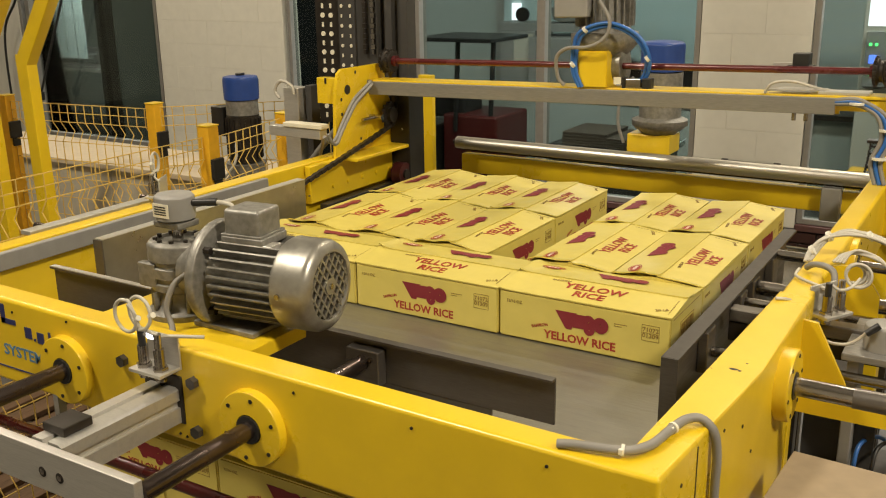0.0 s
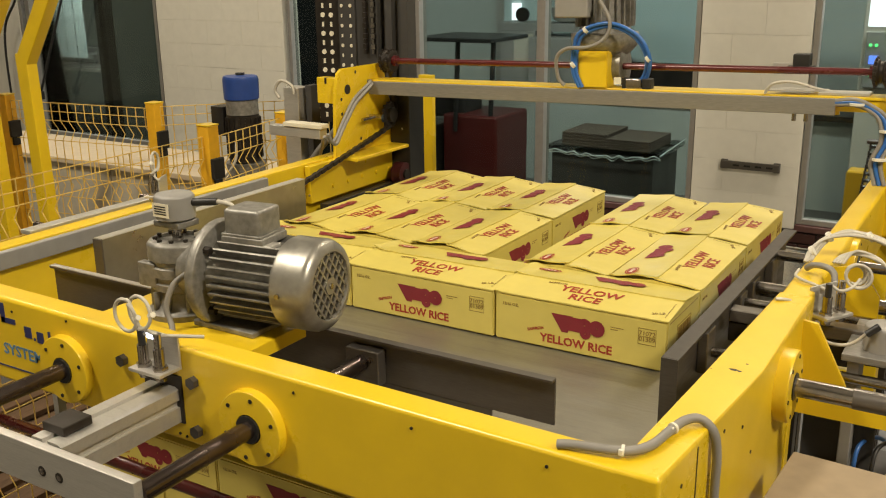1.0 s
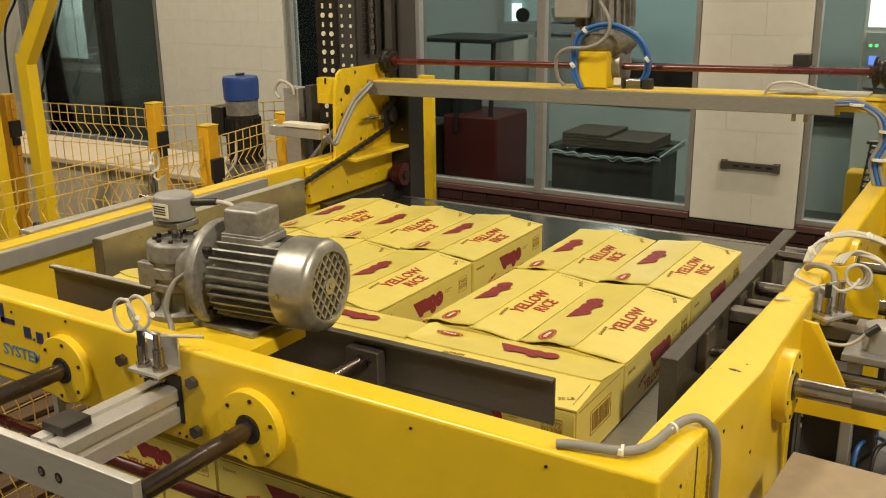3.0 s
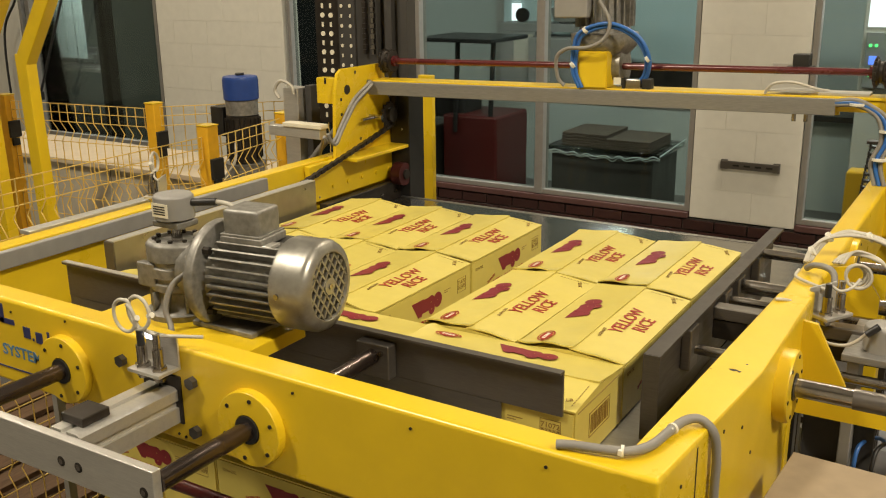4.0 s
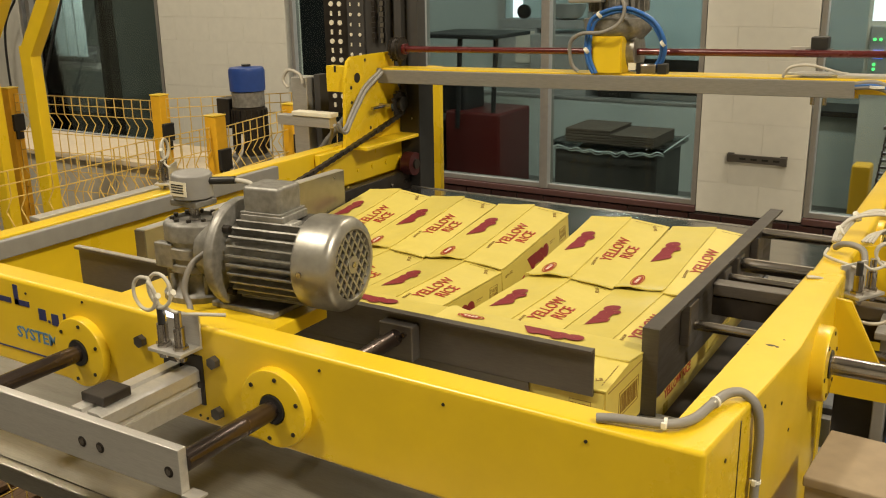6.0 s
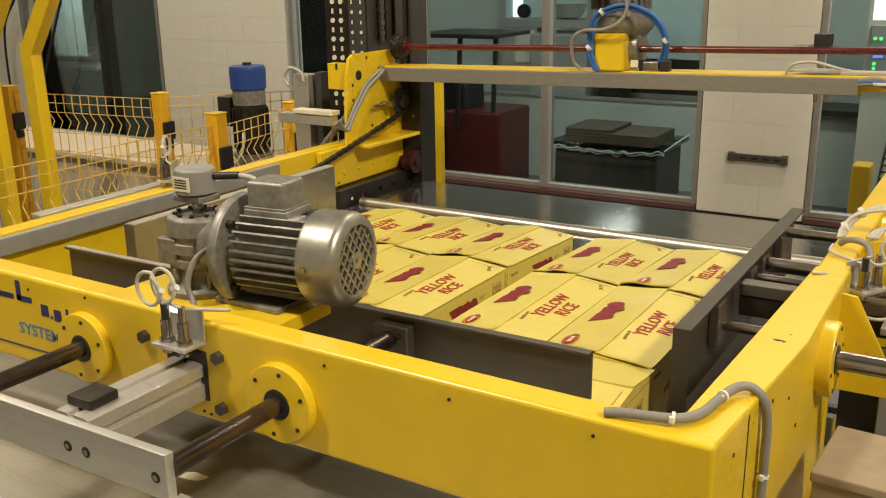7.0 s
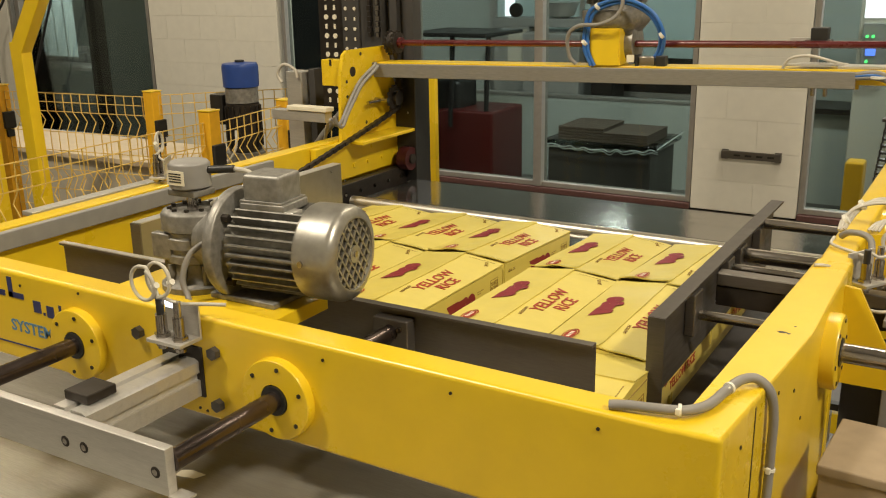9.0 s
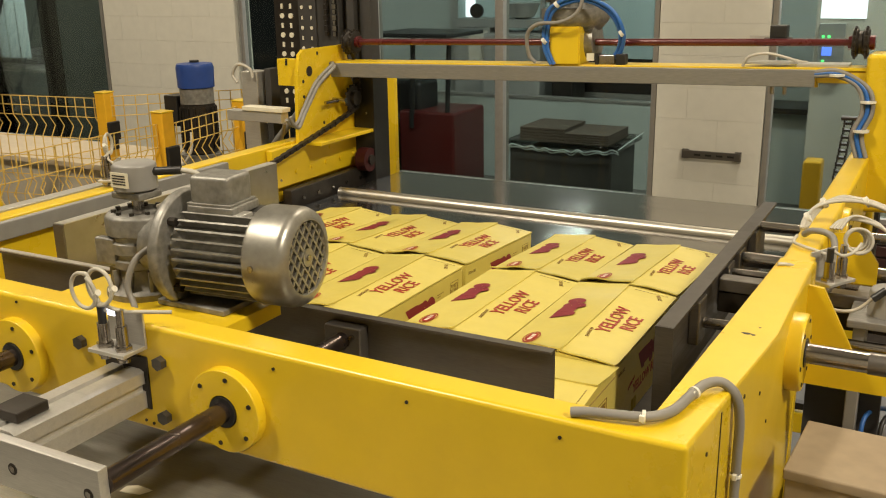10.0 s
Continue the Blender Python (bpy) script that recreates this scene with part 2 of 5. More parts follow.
def finish(bm, name, mat, smooth=True):
    bmesh.ops.recalc_face_normals(bm, faces=bm.faces)
    bm.normal_update()
    normals = []
    if smooth:
        # area-weighted normals, so that bevelled plates stay flat
        area = {f: f.calc_area() for f in bm.faces}
        for f in bm.faces:
            f.smooth = True
            for lp in f.loops:
                n = Vector((0, 0, 0))
                for g in lp.vert.link_faces:
                    if g.normal.dot(f.normal) > 0.6:
                        n += g.normal * area[g]
                normals.append(n.normalized() if n.length > 1e-12 else f.normal.copy())
    me = bpy.data.meshes.new(name)
    bm.to_mesh(me)
    bm.free()
    me.materials.append(mat)
    if smooth:
        me.normals_split_custom_set(normals)
    return me


def part(name, bm, mat, parent, label=""):
    ob = new(name, finish(bm, name, mat) if isinstance(bm, bmesh.types.BMesh) else bm)
    ob.parent = parent
    return tagged(ob, label)


def thing(name, label, category, loc=(0, 0, 0), group="", kind=""):
    ob = new(name)
    ob.empty_display_size = 0.05
    ob.matrix_basis = Matrix.Translation(loc)
    return tagged(ob, label, category, group, kind)


def solid(name, bm, mat, label, category, kind="", group=""):
    return tagged(new(name, finish(bm, name, mat)), label, category, group, kind)


def B(*boxes, bevel=0.0):
    """A bmesh of boxes given by their corners (x0, y0, z0, x1, y1, z1)."""
    bm = bmesh.new()
    for x0, y0, z0, x1, y1, z1 in boxes:
        box(bm, ((x0 + x1) / 2, (y0 + y1) / 2, (z0 + z1) / 2), (abs(x1 - x0), abs(y1 - y0), abs(z1 - z0)), bevel)
    return bm


def C(*rods, seg=20):
    bm = bmesh.new()
    for a, b, r in rods:
        cyl(bm, a, b, r, seg=seg)
    return bm


def T(*runs, r=0.004, seg=8, n=6):
    bm = bmesh.new()
    for pts in runs:
        tube(bm, pts, r, seg, n)
    return bm


_texts = {}


def text_mesh(words, size, mat, bold=0.0, width=1.0, m=None, align="CENTER"):
    """Lettering as a thin mesh, centred, in its own x-y plane; m moves it into its thing's space."""
    cu = bpy.data.curves.new("lettering", "FONT")
    cu.body, cu.size, cu.align_x, cu.align_y = words, size, align, "CENTER"
    cu.offset, cu.extrude, cu.resolution_u, cu.space_line = bold, 0.00025, 2, 0.95
    ob = bpy.data.objects.new("lettering", cu)
    scene.collection.objects.link(ob)
    bpy.context.view_layer.update()
    me = bpy.data.meshes.new_from_object(ob.evaluated_get(bpy.context.evaluated_depsgraph_get()))
    bpy.data.objects.remove(ob)
    me.transform((m or Matrix()) @ Matrix.Diagonal((width, 1, 1, 1)))
    me.materials.clear()
    me.materials.append(mat)
    return me


# ---- the hall ----
def hall():
    bm = B((-14, -6, FLOOR - 0.1, 6, 12, FLOOR))
    solid("floor", bm, FLOORM, "worn grey concrete factory floor", "floor", "structure")
    solid("ceiling", B((-14, -6, 6.0, 6, 12, 6.1)), CEIL, "beige painted hall ceiling", "ceiling", "structure")
    solid("wall_south", B((-14, -6.1, FLOOR, 6, -6, 6)), WALL, "white painted block wall", "wall", "structure")
    solid("wall_east", B((6, -6, FLOOR, 6.1, 12, 6)), WALL, "white painted block wall", "wall", "structure")
    solid("wall_west", B((-14.1, -6, FLOOR, -14, 12, 6)), WALL, "white painted block wall", "wall", "structure")
    solid("wall_far", B((-14, 9.0, FLOOR, 6, 9.1, 6)), GREENW, "pale green wall of the back room", "wall", "structure")
    Y0, Y1, SILL, HEAD = 4.35, 4.55, 0.40, 2.75
    w = thing("wall_north", "white painted block wall with window openings over a dark red brick base", "wall", kind="structure")
    # painted block courses on the pillars, each block proud of its joints
    blocks = ((-1.262, -0.585), (-6.18, -4.72))
    for x0, x1 in blocks:
        part("pillar_core", B((x0 + 0.001, Y0 + 0.0022, 0.366, x1 - 0.004, Y1, HEAD)), WALL, w)
        n = 0
        z = 0.37
        while z < HEAD:
            zt = min(z + 0.2, HEAD)
            cut = [x0] + [x for x in np.arange(x0 - 0.4 * (n % 2) / 2, x1, 0.4) if x0 + 0.08 < x < x1 - 0.08] + [x1]
            for a, b in zip(cut, cut[1:]):
                part("block", B((a + 0.0006, Y0, z + 0.0006, b - 0.0006, Y0 + 0.02, zt - 0.0006), bevel=0.0014), WALL, w)
            z += 0.2
            n += 1
    part("lintel", B((-14, Y0, HEAD, 6, Y1, 6.0)), WALL, w)
    part("west_wall", B((-14, Y0 + 0.002, FLOOR, -8.16, Y1, HEAD)), WALL, w)
    part("east_wall", B((1.9, Y0 + 0.002, FLOOR, 6, Y1, HEAD)), WALL, w)
    part("base_core", B((-8.15, Y0 + 0.012, FLOOR, 1.9, Y1 - 0.01, SILL - 0.045)), MORTAR, w)
    shared = None
    for row in range(6):
        z = SILL - 0.05 - 0.075 * (row + 1)
        for k in range(26):
            x = -4.1 + 0.215 * k + (0.107 if row % 2 else 0)
            if shared is None:
                shared = finish(B((0.005, 0, 0.005, 0.21, 0.03, 0.07), bevel=0.004), "brick", BRICK)
            ob = part("brick", shared, BRICK, w)
            ob.location = (x, Y0 - 0.006, z)
    # windows
    def window(i, x0, x1, z0, z1, mull=()):
        wi = thing("window_%d" % i, "fixed glass window in a grey aluminium frame", "window", kind="structure")
        f = 0.035
        part("window_frame", B((x0, Y0 + 0.01, z0, x0 + f, Y0 + 0.09, z1), (x1 - f, Y0 + 0.01, z0, x1, Y0 + 0.09, z1),
                               (x0 + f, Y0 + 0.012, z0, x1 - f, Y0 + 0.09, z0 + f), (x0 + f, Y0 + 0.012, z1 - f, x1 - f, Y0 + 0.09, z1), bevel=0.003), FRAME, wi)
        for m in mull:
            part("mullion", B((m - 0.032, Y0 - 0.005, z0 + 0.002, m + 0.032, Y0 + 0.10, z1 - 0.002), bevel=0.004), FRAME, wi)
        part("window_sill", B((x0, Y0 - 0.02, z0 - 0.042, x1, Y0 + 0.1, z0 - 0.002), bevel=0.004), GREYP if i > 2 else MAROONSILL, wi)
        xs = [x0 + f, *mull, x1 - f]
        for a, b in zip(xs, xs[1:]):
            p = part("pane", B((a + 0.004, Y0 + 0.05, z0 + f, b - 0.004, Y0 + 0.056, z1 - f)), GLASS, wi)
            p.visible_shadow = False
    window(1, -4.68, -1.267, SILL, HEAD, (-3.42, -2.385))
    window(2, -0.58, 1.9, SILL, HEAD, (0.75,))
    window(3, -8.15, -6.2, SILL, HEAD, (-8.0,))


MAROONSILL = material("maroon_sill", (0.09, 0.04, 0.035), 0.45, grain=0.1)
hall()


# ---- machine frame ----
def machine():
    ft = thing("palletizer_frame", "yellow enamelled steel frame of a pallet layer machine", "machine frame")
    F, BT, BB = -0.82, 1.450, 1.272
    def rounded(y0, y1, z0, z1, r=0.007):
        out = []
        for cy, cz, a0 in ((y1 - r, z1 - r, 0), (y0 + r, z1 - r, 90), (y0 + r, z0 + r, 180), (y1 - r, z0 + r, 270)):
            out += [(cy + r * math.cos(radians(a0 + d)), cz + r * math.sin(radians(a0 + d))) for d in (0, 22, 45, 68, 90)]
        return out
    bm = bmesh.new()
    prism(bm, rounded(F, F + 0.051, 1.264, 1.4305), "x", -1.50, 0.193)
    for v in bm.verts:
        v.co.z += (0.193 - v.co.x) * 0.0105
    part("front_beam", bm, YEL, ft, "glossy yellow front beam")
    # right rail, spreading a little outwards from the corner, with a thin web below its outer face
    bm = bmesh.new()
    plan = [(0.193, F), (0.2475, F), (0.2745, -0.445), (0.2760, -0.069), (0.2150, -0.069), (0.2045, -0.46), (0.193, F + 0.051)]
    prism(bm, plan, "z", 1.2400, 1.4305)
    tops = [e for e in bm.edges if min(v.co.z for v in e.verts) > 1.43 and not all(v.co.x < 0.1935 for v in e.verts)]
    corner = [e for e in bm.edges if all(abs(v.co.x - 0.2475) < 1e-5 for v in e.verts)]
    bmesh.ops.bevel(bm, geom=tops + corner, offset=0.006, segments=3, affect="EDGES", profile=0.5)
    prism(bm, [(0.2555, F + 0.11), (0.2745, -0.445), (0.2750, -0.222), (0.2550, -0.222), (0.2545, -0.445), (0.2355, F + 0.11)], "z", 0.70, 1.2399)
    box(bm, (0.2415, 0.615, 1.333), (0.053, 1.362, 0.182), 0.008, seg=3)
    part("side_rail", bm, YEL, ft, "glossy yellow side rail")
    # fittings on the outer face follow its line
    TURN = Matrix.Translation((0.2475, F, 0)) @ pose(0, 0, 0, 0, 0, -4.12) @ Matrix.Translation((-0.2555, -F, 0))

    def moved(bm, m):
        bmesh.ops.transform(bm, matrix=m, verts=bm.verts)
        return bm

    def turned(bm):
        return moved(bm, TURN)
    # left rail with grey strip
    bm = bmesh.new()
    box(bm, (-1.487, 0.25, 1.285), (0.05, 2.06, 0.19), 0.006)
    part("side_rail", bm, YEL, ft, "yellow side rail with a grey strip")
    part("cable_strip", B((-1.46, -0.80, 1.332, -1.44, 0.42, 1.374), bevel=0.003), GREYP, ft, "grey strip along the rail")
    part("rear_web", B((-1.46, 0.62, 1.245, -1.436, 1.17, 1.372), bevel=0.003), YEL, ft)
    part("rail_shoe", B((-1.435, 0.66, 1.165, -1.40, 1.2, 1.24), bevel=0.003), DARK, ft, "black bolted rail shoe")
    for i in range(6):
        y = 0.72 + 0.085 * i
        part("bolt", C(((-1.40, y, 1.205), (-1.395, y, 1.205), 0.007), seg=6), CHROME, ft)
        part("bolt", C(((-1.436, y + 0.02, 1.285), (-1.430, y + 0.02, 1.285), 0.008), seg=6), YEL, ft)
    # discs on the front beam round the guide shafts
    for x, z in ((-0.380, 1.341), (-0.806, 1.343)):
        bm = bmesh.new()
        lathe(bm, [(0.0, 0), (0.061, 0), (0.061, 0.014), (0.059, 0.016), (0.024, 0.016), (0.022, 0.002), (0.0, 0.002)], (x, F, z), (0, -1, 0), 40)
        d = part("bearing_flange", bm, YEL, ft)
        part("bushing", C(((x, F - 0.003, z), (x, F - 0.0185, z), 0.0225), seg=24), BLACK, d)
        for k in range(6):
            a = math.radians(60 * k + 20)
            px, pz = x + 0.049 * math.cos(a), z + 0.049 * math.sin(a)
            part("screw", C(((px, F - 0.014, pz), (px, F - 0.0175, pz), 0.0034), seg=10), DARK, d)
    # black slot in the beam for the slider, with its bolts
    part("slot_liner", B((-0.615, F - 0.003, 1.305, -0.530, F + 0.02, 1.388), bevel=0.002), DARK, ft, "black slot in the beam")
    for x, z in ((-0.503, 1.385), (-0.662, 1.389), (-0.503, 1.300), (-0.650, 1.300)):
        part("bolt", C(((x, F, z), (x, F - 0.010, z), 0.0105), seg=6), DGUIDE, ft, "dark hexagon bolt")
    for x, z in ((-0.30, 1.414), (-0.096, 1.410), (0.104, 1.409), (-0.80, 1.43), (-0.60, 1.425), (-0.95, 1.42), (-0.545, 1.285), (-0.53, 1.283)):
        part("screw", C(((x, F + 0.002, z), (x, F - 0.0016, z), 0.0023), seg=10), DARK, ft)
    # right-hand rail: flange, gusset, screws, joint line
    for y in (-0.30, 0.42):
        bm = bmesh.new()
        lathe(bm, [(0.0, 0), (0.060, 0), (0.060, 0.022), (0.058, 0.026), (0.024, 0.026), (0.022, 0.002), (0.0, 0.002)], (0.256, y, 1.352), (1, 0, 0), 40)
        off = Matrix.Translation((0.015 if y < 0 else 0.0, 0, 0))
        d = part("bearing_flange", moved(bm, off), YEL, ft)
        part("bushing", moved(C(((0.262, y, 1.352), (0.284, y, 1.352), 0.0225), seg=24), off), BLACK, d)
        for k in range(6):
            a = math.radians(60 * k + 10)
            py, pz = y + 0.049 * math.cos(a), 1.352 + 0.049 * math.sin(a)
            part("screw", moved(C(((0.280, py, pz), (0.2835, py, pz), 0.0034), seg=10), off), DARK, d)
    part("joint_line", turned(B((0.2535, -0.700, 0.70, 0.2562, -0.697, 1.42))), DARK, ft)
    for y, z in ((-0.75, 1.39), (-0.75, 1.31), (-0.60, 1.40), (-0.52, 1.372), (-0.47, 1.31)):
        part("screw", turned(C(((0.2535, y, z), (0.2566, y, z), 0.0028), seg=10)), DARK, ft)
    for dx, dy, sx, sy in ((0, 0, 0.007, 0.004), (0.009, -0.002, 0.003, 0.003), (-0.03, -0.012, 0.002, 0.001), (0.012, 0.03, 0.002, 0.002)):
        bm = bmesh.new()
        prism(bm, [(0.237 + dx + sx * math.cos(a) * (1 + 0.3 * math.sin(3 * a)), -0.462 + dy + sy * math.sin(a)) for a in [2 * math.pi * k / 11 for k in range(11)]], "z", 1.4295, 1.4306)
        part("paint_chip", bm, DARK, ft, "chipped paint spot")
    bm = bmesh.new()
    prism(bm, [(0.256, 1.24), (0.256, 1.415), (0.300, 1.41), (0.352, 1.31), (0.362, 1.282), (0.95, 1.282), (0.95, 1.245)], "y", -0.155, -0.147)
    part("gusset", bm, YEL, ft, "yellow gusset plate")
    bm = bmesh.new()
    prism(bm, [(0.269, 1.30), (0.269, 1.42), (0.32, 1.43), (0.36, 1.37), (0.36, 1.30)], "y", 0.16, 0.168)
    part("gusset", bm, YEL, ft, "yellow gusset plate")
    # legs of the frame down to the floor
    for x, y in ((0.215, -0.74), (0.24, 1.2), (-1.487, -0.70), (-1.487, 1.2)):
        part("leg", B((x - 0.04, y - 0.04, FLOOR, x + 0.04, y + 0.04, 1.26), bevel=0.004), YEL, ft)
    # lettering on the beam: plain bars and shapes for the maker's mark, letters for the plain word
    for x, w in ((-1.105, 0.05), (-1.045, 0.05), (-0.985, 0.04)):
        part("maker_mark", B((x, F - 0.001, 1.395, x + 0.012, F + 0.001, 1.432), (x, F - 0.001, 1.395, x + w, F + 0.001, 1.405)), INK, ft)
    for x0, z0, x1, z1 in ((-0.921, 1.377, -0.902, 1.398), (-0.897, 1.375, -0.892, 1.380), (-0.887, 1.373, -0.869, 1.394), (-0.864, 1.371, -0.859, 1.376), (-0.855, 1.370, -0.849, 1.400)):
        part("maker_mark", B((x0, F - 0.001, z0, x1, F + 0.001, z1)), INK, ft)
    for word, x in (("ING", -1.078), ("SYSTEM", -0.878)):
        part("lettering", text_mesh(word, 0.030, INK2, 0.0006, 1.10, pose(x, F - 0.0006, 1.341, 90, 0.6, 0), "RIGHT"), INK2, ft, "blue capital lettering")
    part("stripe", B((-1.45, F - 0.0012, 1.306, -0.86, F + 0.001, 1.3085)), INK, ft)
    # vertical plate on the left rail that holds the gantry
    bm = bmesh.new()
    prism(bm, [(0.772, 1.372), (0.785, 1.600), (0.803, 1.658), (0.825, 1.672), (1.05, 1.672), (1.075, 1.64), (1.09, 1.56), (1.13, 1.50), (1.20, 1.44), (1.21, 1.372)], "x", -1.455, -1.443)
    part("end_plate", bm, YEL, ft, "yellow side plate with holes")
    part("hole", C(((-1.4435, 0.851, 1.600), (-1.4425, 0.851, 1.600), 0.017), seg=20), DARK, ft)
    for y, z in ((0.90, 1.655), (0.815, 1.57), (0.815, 1.52), (0.92, 1.42), (0.985, 1.40)):
        part("hole", C(((-1.4435, y, z), (-1.4425, y, z), 0.006), seg=12), DARK, ft)
    part("ledge", B((-1.443, 0.78, 1.366, -1.36, 1.21, 1.378), bevel=0.002), YEL, ft)
    part("stop_block", B((-1.535, 0.80, 1.555, -1.458, 0.84, 1.642), bevel=0.002), YEL, ft)
    part("block_slot", B((-1.500, 0.7985, 1.622, -1.492, 0.81, 1.6425)), DARK, ft)
    return ft


machine()


def gantry():
    g = thing("gantry", "yellow and grey cross beam over the machine with a drive motor", "gantry", (-0.687, 1.02, 1.60))
    # tilt of the beam
    g.matrix_basis = Matrix.Translation((-0.687, 1.02, 1.606)) @ pose(0, 0, 0, 0, -1.15, 0)
    X0, X1 = -0.79, 0.80
    part("front_channel", B((X0, -0.045, -0.022, X1, -0.035, 0.024), bevel=0.002), CHAN, g, "brushed grey channel")
    part("top_flange", B((X0 - 0.02, -0.034, 0.020, X1 + 0.32, 0.055, 0.029), bevel=0.002), YEL, g, "yellow top flange")
    part("web", B((X0, 0.03, -0.03, X1, 0.045, 0.020)), YEL, g)
    part("corner_plate", B((X1 + 0.002, -0.03, -0.012, X1 + 0.32, 0.05, 0.019), bevel=0.002), YEL, g)
    for x in (0.690, 0.722):
        part("bolt", C(((x, -0.02, -0.022), (x, -0.02, -0.045), 0.006), seg=8), CHROME, g)
    # red shaft with sprockets
    part("drive_shaft", C(((-0.70, 0.03, 0.090), (0.90, 0.03, 0.090), 0.0105), seg=16), REDSH, g, "dark red drive shaft")
    for x in (-0.715, 0.90):
        bm = bmesh.new()
        lathe(bm, [(0.015, -0.022), (0.036, -0.02), (0.036, -0.008), (0.030, -0.004), (0.030, 0.004), (0.036, 0.008), (0.036, 0.02), (0.015, 0.022)], (x, 0.03, 0.090), (1, 0, 0), 24)
        for k in range(16):
            a = 2 * math.pi * k / 16
            for dx in (-0.014, 0.014):
                box(bm, (x + dx, 0.03 + 0.039 * math.cos(a), 0.090 + 0.039 * math.sin(a)), (0.006, 0.008, 0.008))
        s = part("sprocket", bm, DARK, g, "oily black double sprocket")
        part("hub", C(((x - 0.03, 0.03, 0.090), (x + 0.035, 0.03, 0.090), 0.019), seg=16), REDSH, s)
    # gear motor
    bm = bmesh.new()
    prism(bm, [(-0.04, 0.029), (-0.04, 0.140), (0.03, 0.140), (0.05, 0.10), (0.05, 0.029)], "x", 0.043, 0.138)
    bmesh.ops.bevel(bm, geom=bm.edges[:], offset=0.003, segments=2, affect="EDGES")
    part("gear_cover", bm, YEL, g, "yellow gear cover")
    part("name_plate", B((0.157, -0.03, 0.040, 0.180, -0.028, 0.062)), WHITEP, g)
    part("sensor", B((0.182, -0.026, 0.029, 0.192, 0.0, 0.062)), BLACK, g)
    bm = bmesh.new()
    lathe(bm, [(0.05, 0.10), (0.10, 0.15), (0.105, 0.17), (0.105, 0.19), (0.08, 0.195), (0.075, 0.30), (0.075, 0.52), (0.05, 0.53)], (0.09, 0.06, 0), (0, 0, 1), 30)
    mt = part("motor", bm, CAST, g, "grey cast gear motor")
    for k in range(24):
        a = 2 * math.pi * k / 24
        bm = bmesh.new()
        box(bm, (0.09 + 0.083 * math.cos(a), 0.06 + 0.083 * math.sin(a), 0.36), (0.02, 0.003, 0.30), rot=Matrix.Rotation(a, 3, "Z"))
        part("fin", bm, CAST, mt)
    part("terminal_box", B((-0.03, -0.06, 0.24, 0.08, -0.01, 0.36), bevel=0.006), GREYP, mt, "grey terminal box")
    bm = bmesh.new()
    lathe(bm, [(0.03, -0.03), (0.055, -0.028), (0.055, 0.028), (0.03, 0.03)], (0.135, 0.05, 0.09), (1, 0, 0), 24)
    part("gear_housing", bm, CAST, g)
    # hoses
    part("air_hose", T([(0.05, -0.045, 0.03), (0.03, -0.05, 0.08), (0.035, -0.055, 0.15), (0.06, -0.06, 0.20), (0.15, -0.06, 0.225), (0.235, -0.05, 0.19), (0.270, -0.04, 0.13), (0.262, -0.02, 0.075), (0.235, -0.01, 0.04)],
                       [(0.06, -0.045, 0.03), (0.04, -0.048, 0.08), (0.045, -0.05, 0.15), (0.07, -0.054, 0.193), (0.15, -0.054, 0.215), (0.222, -0.044, 0.185), (0.258, -0.034, 0.13), (0.25, -0.014, 0.075), (0.222, -0.006, 0.04)], r=0.006, seg=8), BLUECAB, g, "blue pneumatic hoses in a loop")
    part("cable", T([(0.0, -0.045, 0.035), (-0.02, -0.05, 0.06), (-0.02, -0.06, 0.12), (0.02, -0.07, 0.15), (0.09, -0.075, 0.155), (0.14, -0.07, 0.18), (0.155, -0.065, 0.23), (0.12, -0.06, 0.29)], r=0.006), GREYCAB, g, "grey looped cable")
    for p in ((0.032, -0.052, 0.10), (0.075, -0.058, 0.205), (0.266, -0.035, 0.12)):
        part("cable_tie", C(((p[0] - 0.004, p[1], p[2] - 0.003), (p[0] + 0.004, p[1], p[2] + 0.003), 0.011), seg=10), TIE, g)
    part("valve", B((0.195, -0.03, 0.029, 0.243, 0.0, 0.058), bevel=0.003), CHROME, g)
    part("valve", B((0.246, -0.03, 0.029, 0.275, 0.0, 0.060), bevel=0.003), BLACK, g)
    # sensor tray, clip and cable bundle at the far end
    bm = bmesh.new()
    prism(bm, [(0.61, -0.03), (0.73, -0.03), (0.77, 0.03), (0.65, 0.04)], "z", 0.036, 0.041)
    part("tray", bm, ALU, g)
    part("tray", B((0.75, -0.02, 0.03, 0.88, 0.05, 0.036)), ALU, g)
    part("limit_switch", B((0.665, 0.035, 0.10, 0.71, 0.08, 0.135), (0.65, 0.035, 0.09, 0.72, 0.08, 0.102), bevel=0.003), BLACK, g)
    part("switch_lever", B((0.61, 0.045, 0.098, 0.664, 0.055, 0.108)), ALU, g)
    part("cable", T([(0.61, -0.035, 0.031), (0.63, -0.04, 0.058), (0.68, -0.03, 0.064), (0.74, 0.0, 0.045), (0.77, 0.03, 0.034)], r=0.004), WHITECAB, g)
    for k in range(3):
        o = 0.012 * k
        part("cable", T([(0.80, -0.04, 0.008 + o * 0.4), (0.86, -0.05, 0.008 + o * 0.6), (0.91 + o, -0.055, -0.02), (0.925 + o, -0.06, -0.08), (0.905 + o, -0.065, -0.14), (0.92 + o, -0.07, -0.20)], r=0.006), (GREYCAB, BLUECAB, GREYCAB)[k], g)
